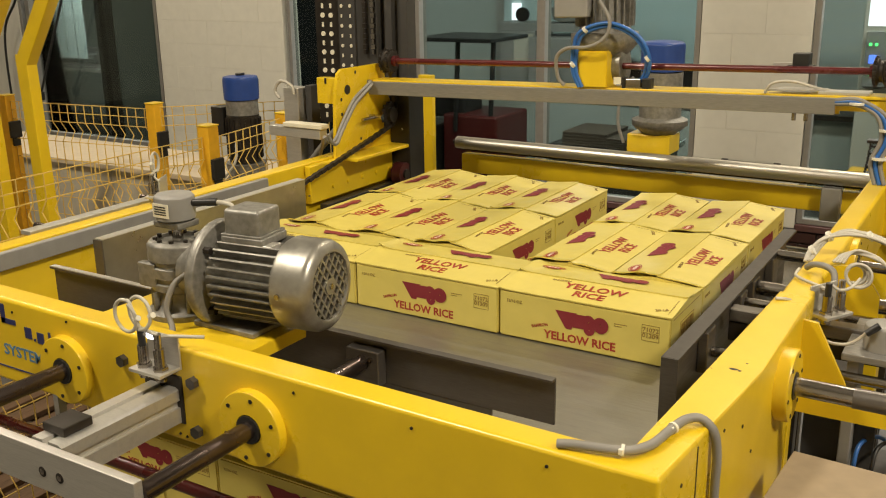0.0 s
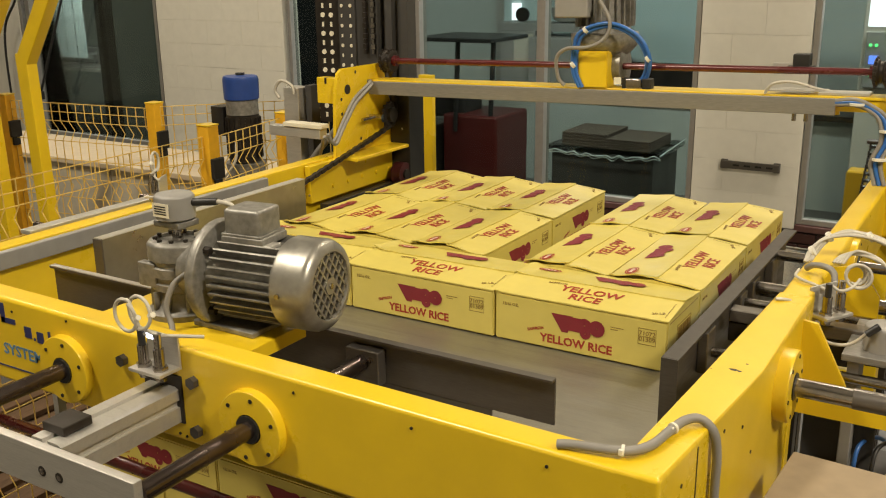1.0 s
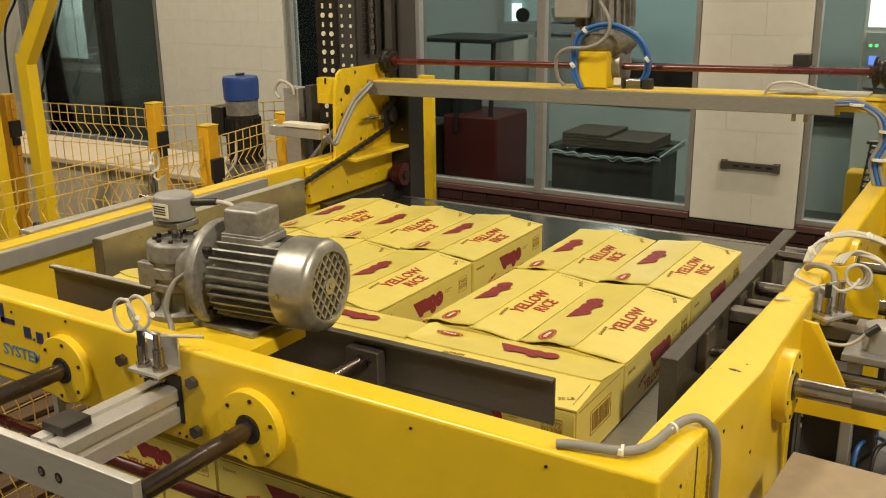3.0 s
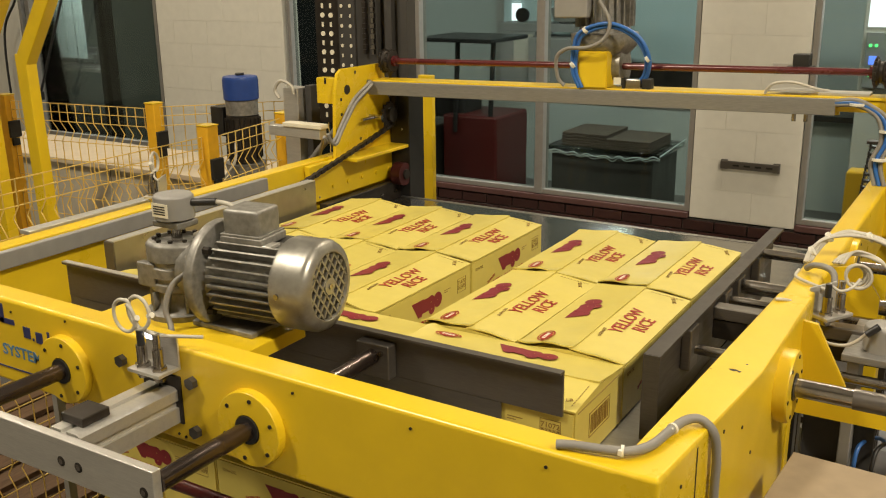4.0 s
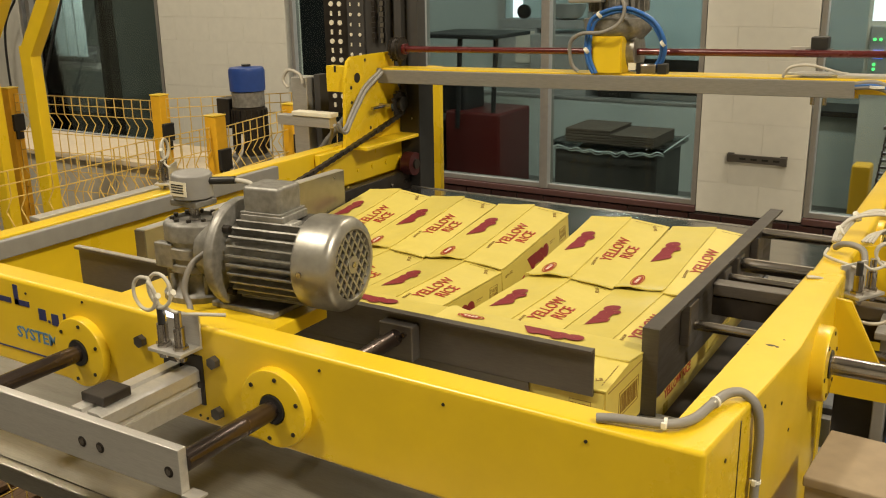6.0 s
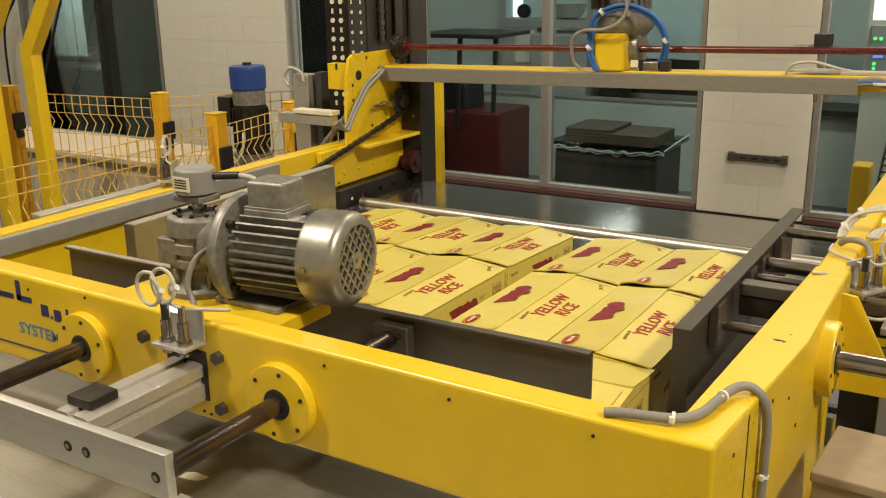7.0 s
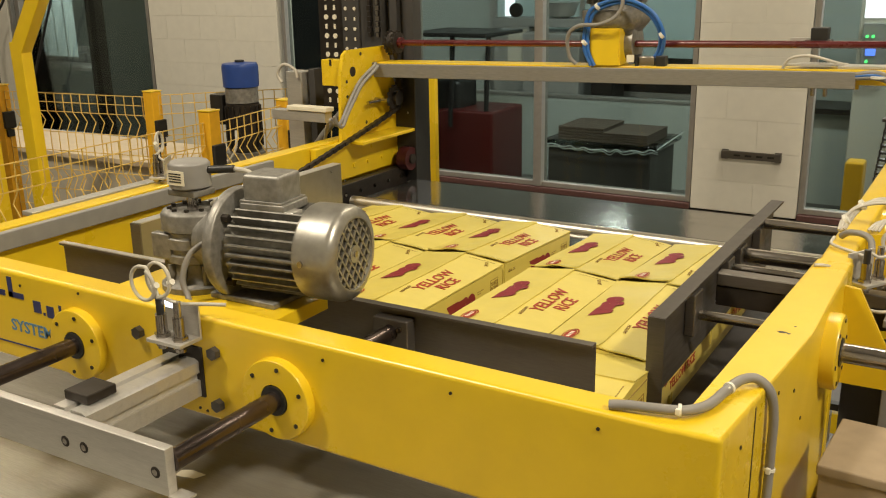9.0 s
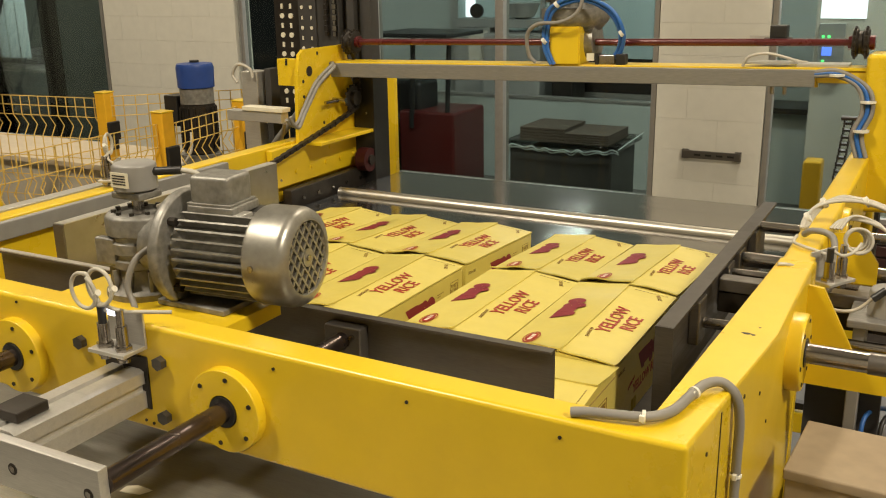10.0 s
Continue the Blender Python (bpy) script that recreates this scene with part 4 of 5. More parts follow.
# ---- lift bar that sinks behind the layer at the start ----
def lift_bar():
    g = thing("infeed_lift", "yellow lift bar with a blue-capped gear motor", "lift bar")
    y = 1.42
    rl = thing("infeed_roller", "polished steel roller sinking behind the layer", "roller")
    part("roller", C(((-1.34, y, 0.0), (0.24, y, 0.0), 0.024), seg=24), ROLL, rl, "polished steel roller")
    part("axle", C(((-1.36, y, 0.0), (0.26, y, 0.0), 0.008), seg=10), DARK, rl)
    part("crossbar", B((-1.34, y + 0.03, -0.14, 0.24, y + 0.07, -0.065), bevel=0.004), YEL, g, "yellow crossbar")
    part("dark_rail", B((-1.34, y + 0.03, -0.052, 0.24, y + 0.06, -0.028)), DARK, g)
    part("bracket", B((0.03, y - 0.01, -0.16, 0.09, y + 0.03, -0.05), bevel=0.003), GREYP, g)
    part("gear_cover", B((-0.67, y + 0.08, -0.01, -0.51, y + 0.2, 0.06), bevel=0.005), YEL, g)
    bm = bmesh.new()
    lathe(bm, [(0.05, 0.05), (0.10, 0.09), (0.10, 0.11), (0.075, 0.12), (0.075, 0.28), (0.05, 0.285)], (-0.57, y + 0.14, 0.0), (0, 0, 1), 26)
    mt = part("motor", bm, CAST, g, "grey cast motor")
    bm = bmesh.new()
    lathe(bm, [(0.05, 0.28), (0.076, 0.285), (0.078, 0.375), (0.07, 0.385), (0.03, 0.39)], (-0.57, y + 0.14, 0.0), (0, 0, 1), 26)
    part("motor_cap", bm, BLUE, mt, "blue motor cap")
    part("cable", T([(-0.69, y + 0.1, 0.02), (-0.71, y + 0.09, 0.10), (-0.70, y + 0.09, 0.2), (-0.66, y + 0.1, 0.26)], r=0.006), GREYCAB, g)
    return g, rl


LIFT, ROLLER = lift_bar()
for x in (0.2605,):
    po = thing("lift_guide_post", "dark steel guide post at the end of the lift bar", "guide post")
    part("post", B((x - 0.02, 1.451, FLOOR, x + 0.02, 1.489, 1.27), bevel=0.003), DARK, po)


def drag_chain():
    c = thing("cable_drag_chain", "black plastic cable drag chain hanging beside the lift", "cable chain")
    for k in range(13):
        z, x = 1.425 - 0.0225 * k, 0.158 - 0.0022 * k
        part("chain_link", B((x - 0.014, 1.52, z - 0.010, x - 0.009, 1.55, z + 0.0115), (x + 0.009, 1.52, z - 0.010, x + 0.014, 1.55, z + 0.0115), (x - 0.009, 1.522, z - 0.003, x + 0.009, 1.548, z + 0.004)), BLACK, c)
    part("bracket", B((0.135, 1.515, 1.437, 0.28, 1.555, 1.447), bevel=0.002), DARK, c)
    part("post", B((0.262, 1.515, FLOOR, 0.28, 1.555, 1.436), bevel=0.002), DARK, c)


drag_chain()


# ---- gear motor on the front beam ----
def gear_motor():
    g = thing("gear_motor", "silver finned electric gear motor on a yellow base plate", "motor")
    part("base_plate", B((-0.86, -0.72, 1.372, -0.490, -0.560, 1.398), bevel=0.002), YEL, g, "yellow base plate")
    gx, gy = -0.728, -0.62
    bm = bmesh.new()
    GR = 1.12
    lathe(bm, [(r * GR, z) for r, z in [(0.058, 1.398), (0.058, 1.408), (0.046, 1.414), (0.040, 1.43), (0.040, 1.446), (0.047, 1.450), (0.047, 1.462), (0.043, 1.464), (0.043, 1.472), (0.048, 1.475), (0.048, 1.492),
               (0.044, 1.495), (0.044, 1.503), (0.050, 1.506), (0.050, 1.532), (0.046, 1.538), (0.036, 1.540), (0.034, 1.534), (0.015, 1.534)]], (gx, gy, 0), (0, 0, 1), 32)
    gb = part("gearbox", bm, CAST, g, "cast grey gearbox")
    for k in range(10):
        a = 2 * math.pi * k / 10
        bm = bmesh.new()
        box(bm, (gx + 0.046 * math.cos(a), gy + 0.046 * math.sin(a), 1.424), (0.022, 0.005, 0.044), rot=Matrix.Rotation(a, 3, "Z"))
        part("rib", bm, CAST, gb)
        part("screw", C(((gx + 0.040 * math.cos(a + 0.2), gy + 0.040 * math.sin(a + 0.2), 1.537), (gx + 0.040 * math.cos(a + 0.2), gy + 0.040 * math.sin(a + 0.2), 1.544), 0.0045), seg=6), DARK, gb)
    part("cover", B((gx - 0.055, gy - 0.052, 1.455, gx - 0.01, gy - 0.035, 1.50), bevel=0.003), CAST, gb)
    part("encoder_stem", C(((gx, gy, 1.535), (gx, gy, 1.562), 0.010), seg=14), CHROME, g)
    part("encoder_plate", B((gx - 0.032, gy - 0.026, 1.562, gx + 0.032, gy + 0.026, 1.574), bevel=0.003), CAST, g)
    bm = bmesh.new()
    lathe(bm, [(0.031, 1.575), (0.036, 1.578), (0.036, 1.616), (0.032, 1.621), (0.010, 1.622)], (gx, gy, 0), (0, 0, 1), 28)
    en = part("encoder", bm, GREYP, g, "grey encoder housing")
    bm = bmesh.new()
    prism(bm, [(-0.0195, 1.585), (0.0195, 1.585), (0.0195, 1.610), (-0.0195, 1.610)], "y", -0.0005, 0.0005)
    bmesh.ops.transform(bm, matrix=Matrix.Translation((gx + 0.003, gy - 0.0365, 0)), verts=bm.verts)
    lb = part("label", bm, WHITEP, en, "white printed label")
    for i in range(4):
        part("label_line", B((gx - 0.012, gy - 0.0375, 1.590 + 0.0045 * i, gx + 0.016, gy - 0.0369, 1.592 + 0.0045 * i)), DARK, en)
    part("plug", C(((gx + 0.03, gy + 0.01, 1.606), (gx + 0.075, gy + 0.03, 1.608), 0.007), seg=12), BLACK, g)
    part("encoder_cable", T([(gx + 0.075, gy + 0.03, 1.608), (gx + 0.10, gy + 0.04, 1.602), (gx + 0.10, gy + 0.035, 1.585), (gx + 0.075, gy + 0.015, 1.565), (gx + 0.04, gy + 0.005, 1.548)], r=0.0045), WHITECAB, g)
    # motor, turned a little from the beam's line
    m = pose(-0.640, -0.612, 1.488, 0, 0, 7) @ Matrix.Diagonal((0.93, 1.06, 1.06, 1))
    def loc(bm):
        bmesh.ops.transform(bm, matrix=m, verts=bm.verts)
        return bm
    bm = bmesh.new()
    cyl(bm, (-0.06, 0, 0), (0.0, 0, 0), 0.048, 0.058, 24)
    part("coupling", loc(bm), CAST, g)
    bm = bmesh.new()
    lathe(bm, [(0.05, -0.004), (0.088, -0.002), (0.090, 0.002), (0.090, 0.014), (0.086, 0.018), (0.060, 0.020), (0.058, 0.045), (0.05, 0.05)], (0, 0, 0), (1, 0, 0), 44)
    fl = part("flange", loc(bm), CAST, g, "round cast flange")
    for k in range(4):
        a = math.radians(45 + 90 * k)
        part("bolt", loc(C(((0.018, 0.073 * math.cos(a), 0.073 * math.sin(a)), (0.032, 0.073 * math.cos(a), 0.073 * math.sin(a)), 0.007), seg=6)), DARK, fl)
    bm = bmesh.new()
    lathe(bm, [(0.04, 0.03), (0.060, 0.032), (0.060, 0.178), (0.04, 0.18)], (0, 0, 0), (1, 0, 0), 36)
    st = part("stator", loc(bm), CAST, g, "finned stator housing")
    for k in range(30):
        a = 2 * math.pi * k / 30
        if abs(a - math.pi / 2) < 0.42:
            continue
        bm = bmesh.new()
        box(bm, (0.105, 0.066 * math.cos(a), 0.066 * math.sin(a)), (0.142, 0.016, 0.0032), rot=Matrix.Rotation(a, 3, "X"))
        part("fin", loc(bm), CAST, st)
    bm = bmesh.new()
    box(bm, (0.088, 0, 0.068), (0.092, 0.072, 0.014), 0.003)
    box(bm, (0.086, 0, 0.096), (0.078, 0.064, 0.046), 0.007, seg=3)
    box(bm, (0.086, 0, 0.076), (0.088, 0.070, 0.005), 0.001)
    part("terminal_box", loc(bm), CAST, g, "grey cast terminal box")
    bm = bmesh.new()
    box(bm, (0.10, -0.02, 0.062), (0.10, 0.03, 0.006), 0.001)
    part("rating_plate", loc(bm), ALU, g)
    bm = bmesh.new()
    lathe(bm, [(0.06, 0.168), (0.073, 0.170), (0.0755, 0.176), (0.0755, 0.232), (0.071, 0.244), (0.060, 0.249), (0.056, 0.249), (0.054, 0.243), (0.0, 0.241)], (0, 0, 0), (1, 0, 0), 48)
    fc = part("fan_cover", loc(bm), FANC, g, "brushed metal fan cover")
    part("fan_hole_plate", loc(C(((0.2415, 0, 0), (0.2435, 0, 0), 0.0535), seg=40)), DARK, fc)
    bm = bmesh.new()
    rot = radians(38)
    for k in range(-3, 4):
        d = 0.0150 * k
        hw = math.sqrt(max(0.054 ** 2 - d * d, 0))
        for s in (1, -1):
            box(bm, (0.2455, d * math.cos(s * rot), d * math.sin(s * rot)), (0.003, 0.0034, 2 * hw), rot=Matrix.Rotation(s * rot, 3, "X"))
    lathe(bm, [(0.0, 0.245), (0.014, 0.246), (0.014, 0.2485), (0.0, 0.249)], (0, 0, 0), (1, 0, 0), 20)
    part("grille", loc(bm), FANC, fc, "crossed bar grille")
    part("screw", loc(C(((0.19, -0.0755, 0.0), (0.19, -0.0785, 0.0), 0.005), seg=8)), CHROME, fc)
    part("screw", loc(C(((0.247, 0, 0), (0.2515, 0, 0), 0.005), seg=8)), CHROME, fc)
    part("foot", B((-0.66, -0.665, 1.398, -0.52, -0.575, 1.408), bevel=0.002), CAST, g)
    part("power_cable", T([(-0.655, -0.66, 1.50), (-0.672, -0.69, 1.48), (-0.680, -0.705, 1.44), (-0.665, -0.71, 1.41), (-0.640, -0.735, 1.402)], r=0.0055), GREYCAB, g)
    return g


gear_motor()


# ---- sensors and cables on the frame ----
def sensor_set(name, label, m, loops=True, bracket=True, lit=False):
    s = thing(name, label, "sensor")
    s.matrix_basis = m
    if bracket:
        part("bracket", B((-0.035, -0.03, 0.0, 0.035, 0.012, 0.006), (-0.035, 0.012, 0.0, 0.035, 0.016, 0.055), bevel=0.001), ALU, s, "bent aluminium bracket")
    for x in (-0.018, 0.018):
        p = part("proximity_switch", C(((x, -0.012, -0.012), (x, -0.012, 0.042), 0.0085), seg=18), CHROME, s, "threaded metal proximity switch")
        part("nut", C(((x, -0.012, 0.006), (x, -0.012, 0.012), 0.0125), ((x, -0.012, -0.006), (x, -0.012, 0.0), 0.0125), seg=6), CHROME, p)
        part("boot", C(((x, -0.012, 0.042), (x, -0.012, 0.066), 0.006), seg=12), BLACK if x < 0 else CHROME, p)
    if loops:
        for k in range(2):
            c = Vector((-0.018 - 0.027 * k, -0.012 - 0.006 * k, 0.094 - 0.008 * k))
            r = 0.026
            pts = [c + Vector((r * math.cos(a), 0.004 * math.sin(a / 2), r * math.sin(a))) for a in [math.radians(d) for d in range(-90 + 150 * k, 280 + 150 * k, 24)]]
            part("cable_loop", T([(0.018 - 0.036 * k, -0.012, 0.064)] + pts if k else pts + [(0.018, -0.012, 0.064)], r=0.0030, n=4), WHITECAB, s, "coiled white cable")
            part("cable_tie", C((c + Vector((r - 0.004, 0.002, -0.002)), c + Vector((r + 0.004, 0.002, 0.002)), 0.005), seg=8), TIE, s)
        part("cable", T([(-0.03, -0.014, 0.070), (-0.005, -0.008, 0.058), (0.035, 0.006, 0.060), (0.075, 0.03, 0.058)], r=0.0030), WHITECAB, s)
    # small white block that glows between the two switches
    if lit:
        part("glow_block", B((-0.008, -0.012, 0.054, 0.009, -0.006, 0.066), bevel=0.002), GLOWW, s, "small glowing white block")
    return s


sensor_set("beam_sensor", "metal proximity switches with coiled white cable on the beam", pose(-0.560, -0.838, 1.402), lit=True)
sensor_set("rail_sensor", "metal proximity switches with coiled white cable on the side rail", pose(0.290, 0.0, 1.376, 0, 0, 60), loops=False)
sensor_set("left_rail_sensor", "metal proximity switches with white cable on the far rail", pose(-1.49, 0.02, 1.395, 0, 0, -60))


def conduit():
    c = thing("corner_conduit", "grey corrugated cable clipped round the frame's corner", "cable")
    part("sleeve", T([(0.112, -0.808, 1.437), (0.132, -0.803, 1.439), (0.163, -0.797, 1.4395), (0.195, -0.786, 1.4395), (0.214, -0.757, 1.4385), (0.222, -0.711, 1.439), (0.231, -0.676, 1.441), (0.247, -0.662, 1.441), (0.264, -0.657, 1.424),
                      (0.2695, -0.654, 1.39), (0.2695, -0.653, 1.35), (0.2695, -0.653, 1.30), (0.2690, -0.662, 1.20)], r=0.0062, seg=10, n=8), GREYCAB, c)
    for p, d in (((0.190, -0.788, 1.4395), (1, 0.3, 0)), ((0.224, -0.702, 1.4395), (0.3, 1, 0)), ((0.2695, -0.653, 1.318), (0, 0.1, 1))):
        a = Vector(p)
        v = Vector(d).normalized() * 0.002
        part("cable_tie", C((a - v, a + v, 0.0076), seg=14), TIE, c)
        part("tie_head", B((a.x - 0.003, a.y - 0.010, a.z - 0.003, a.x + 0.003, a.y - 0.005, a.z + 0.005), bevel=0.001), TIE, c)


conduit()


def rail_cables():
    c = thing("cable_bundle", "bundle of white sensor cables tied along the side rail", "cable bundle")
    # flat run that comes over the rail and folds down on its inner edge
    for k in range(7):
        o = 0.0052 * k
        part("cable", T([(0.222 + 0.3 * o, 0.115 + 0.5 * o, 1.436 - 0.002 * (k % 2)), (0.224 + 0.5 * o, 0.15 + o, 1.452 + 0.002 * (k % 3)), (0.244 + 0.4 * o, 0.185 + o, 1.468 + 0.003 * (k % 2)), (0.285, 0.205 + o, 1.476 + 0.002 * (k % 3)),
                         (0.335, 0.205 + 0.8 * o, 1.474 - 0.003 * (k % 2)), (0.40, 0.185 + 0.5 * o, 1.455), (0.50, 0.16, 1.425 - 0.002 * k), (0.66, 0.13 - o, 1.40)], r=0.0030), WHITECAB, c)
    for k in range(4):
        o = 0.006 * k
        part("cable", T([(0.272 + o, 0.13, 1.438), (0.290 + o, 0.15, 1.452 + 0.003 * k), (0.33 + o, 0.155, 1.452), (0.39, 0.14 - o, 1.436), (0.52, 0.11, 1.412), (0.66, 0.08 - o, 1.39)], r=0.0030), WHITECAB, c)
    # hanging coil beside the switches
    for k in range(4):
        ce, r = Vector((0.320 + 0.003 * k, 0.085 - 0.006 * k, 1.434 + 0.002 * (k % 2))), 0.017 + 0.0018 * k
        pts = [ce + Vector((r * math.cos(a), 0.003 * math.sin(a), r * math.sin(a))) for a in [math.radians(d) for d in range(-100 - 20 * k, 250, 25)]]
        part("cable_loop", T(pts, r=0.0028, n=3), WHITECAB, c)
    part("conduit", T([(0.232, 0.085, 1.433), (0.245, 0.075, 1.444), (0.268, 0.065, 1.447), (0.286, 0.055, 1.44), (0.292, 0.04, 1.42)], r=0.0062), GREYCAB, c, "grey corrugated sleeve")
    part("cable", T([(0.224, 0.055, 1.438), (0.222, 0.035, 1.431), (0.240, 0.015, 1.430), (0.262, 0.005, 1.428), (0.283, -0.004, 1.425)], [(0.290, -0.002, 1.436), (0.308, 0.0, 1.425), (0.325, 0.02, 1.428), (0.335, 0.04, 1.44)], r=0.0030), WHITECAB, c)
    for p in ((0.250, 0.20, 1.470), (0.325, 0.215, 1.476), (0.229, 0.15, 1.450)):
        part("cable_tie", C(((p[0] - 0.003, p[1], p[2] - 0.002), (p[0] + 0.003, p[1], p[2] + 0.002), 0.011), seg=10), TIE, c)
    part("sensor_lead", T([(0.221, -0.127, 1.434), (0.240, -0.115, 1.431), (0.253, -0.09, 1.415), (0.268, -0.08, 1.388), (0.281, -0.08, 1.366), (0.312, -0.08, 1.351), (0.345, -0.08, 1.356), (0.371, -0.08, 1.382)], r=0.0032), WHITECAB, c)
    part("plug", C(((0.369, -0.08, 1.379), (0.388, -0.075, 1.396), 0.0065), seg=12), BLACK, c)


rail_cables()


def side_drive():
    s = thing("side_drive", "steel shafts and plates of the guide drive beside the rail", "guide drive")
    for y, r in ((-0.30, 0.0155),):
        part("shaft", C(((0.270, y, 1.352), (0.385, y, 1.352), r), seg=20), CHROME, s, "polished steel shaft")
        # further out the shaft is darker and a little thicker
        part("outer_shaft", C(((0.385, y, 1.352), (1.0, y, 1.352), r + 0.0012), seg=20), GUIDE, s, "darker grey outer length of the shaft")
    part("top_plate", B((0.335, -0.10, 1.330, 0.9, 0.10, 1.344), bevel=0.002), CHAN, s, "grey metal shelf plate")
    part("plate_leg", B((0.345, -0.09, FLOOR, 0.365, -0.02, 1.329), bevel=0.002), GREYP, s)
    bm = bmesh.new()
    lathe(bm, [(0.034, 1.3445), (0.034, 1.385), (0.030, 1.390), (0.012, 1.391)], (0.395, -0.045, 0), (0, 0, 1), 24)
    part("encoder", bm, GREYP, s)
    part("lower_beam", B((0.3, -0.05, 1.02, 1.2, -0.01, 1.08), bevel=0.003), YEL, s)
    part("frame_leg", B((0.95, -0.25, FLOOR, 1.02, -0.18, 1.35), (0.95, 0.4, FLOOR, 1.02, 0.47, 1.35), bevel=0.003), YEL, s)
    part("post", B((0.256, -0.20, FLOOR, 0.275, -0.17, 1.29), bevel=0.002), YEL, s)
    part("lower_cover", B((0.275, -0.05, 0.55, 0.40, -0.03, 1.22), bevel=0.003), COLP, s)
    # dark plate, added to hide the pale floor beside the machine
    part("dark_base", B((0.262, -0.75, 0.50, 1.2, 0.9, 0.52), bevel=0.002), DARK, s, "dark plate added above the floor")
    part("base_leg", B((1.1, 0.6, FLOOR, 1.15, 0.65, 0.499)), DARK, s)


side_drive()


def side_boxes():
    BOX = (0.406, -0.475, -3.0)
    b = thing("cardboard_box", "closed brown cardboard box on a shelf beside the machine", "box")
    m = pose(BOX[0], BOX[1], 1.102, 0, 0, BOX[2])
    bm = B((-0.088, -0.078, 0, 0.092, 0.078, 0.176), bevel=0.002)
    bmesh.ops.transform(bm, matrix=m, verts=bm.verts)
    part("body", bm, BROWNB, b)
    bm = B((-0.091, -0.081, 0.168, 0.095, 0.081, 0.184), bevel=0.003)
    bmesh.ops.transform(bm, matrix=m, verts=bm.verts)
    part("flap", bm, BROWNB, b)
    sh = thing("side_shelf", "grey steel shelf beside the machine", "shelf")
    part("board", B((0.285, -0.60, 1.085, 0.95, -0.055, 1.1015), bevel=0.002), GREYP, sh)
    part("leg", B((0.86, -0.34, FLOOR, 0.90, -0.30, 1.0845)), GREYP, sh)
    part("leg", B((0.45, -0.34, FLOOR, 0.48, -0.30, 1.0845)), GREYP, sh)
    r = thing("tape_roll", "brown roll of tape on the steel shelf", "tape roll")
    bm = bmesh.new()
    lathe(bm, [(0.030, 0.0), (0.058, 0.0), (0.058, 0.05), (0.030, 0.05)], (0, 0, 0), (0, 0, 1), 30)
    part("roll", bm, DARK, r)
    r.matrix_basis = pose(0.475, -0.20, 1.1017)
    lo = thing("valve_island", "dark valve block with blue hoses below the rail", "valve block")
    part("body", B((0.36, -0.12, 1.02, 0.52, 0.06, 1.10), bevel=0.004), DARK, lo)
    part("carrier", B((0.30, -0.14, 0.99, 0.95, 0.1, 1.019), bevel=0.003), GREYP, lo)
    for k in range(5):
        part("fitting", C(((0.375 + 0.03 * k, -0.09, 1.10), (0.375 + 0.03 * k, -0.09, 1.125), 0.008), seg=10), CHROME, lo)
        part("hose", T([(0.375 + 0.03 * k, -0.09, 1.125), (0.38 + 0.03 * k, -0.06, 1.16), (0.41 + 0.03 * k, 0.0, 1.15), (0.45 + 0.02 * k, 0.08, 1.06)], r=0.004), (BLUECAB, BLACK)[k % 2], lo)


side_boxes()


def under_shaft():
    s = thing("under_shaft", "dark red lacquered drive shaft below the front beam", "drive shaft")
    part("shaft", C(((-1.45, -0.66, 1.05), (0.17, -0.66, 1.05), 0.0125), seg=18), REDSH, s)
    for x in (-1.46, 0.185):
        part("bearing", B((x - 0.02, -0.69, 1.01, x + 0.02, -0.63, 1.09), bevel=0.004), DARK, s)
        part("hanger", B((x - 0.012, -0.74, 1.02, x + 0.012, -0.691, 1.08), bevel=0.002), YEL, s)
    s2 = thing("plate_track", "dark oily track rails under the slide plates", "track rail")
    # dark plate, added to cover the gap between the layer and the rail
    part("dark_side_plate", B((0.012, -0.765, 1.148, 0.149, 0.45, 1.163), bevel=0.002), DARK, s2, "dark plate between the layer and the rail")
    part("plate_bracket", B((0.100, 0.43, FLOOR, 0.140, 0.449, 1.144)), DARK, s2)
    for x in (-1.40, 0.17):
        part("rail", B((x - 0.02, -1.35, 1.14, x + 0.02, 0.45, 1.164), bevel=0.003), DARK, s2)
        for y in (-1.3, 0.40):
            part("leg", B((x - 0.02, y - 0.02, FLOOR, x + 0.02, y + 0.02, 1.139), bevel=0.003), DARK, s2)


under_shaft()


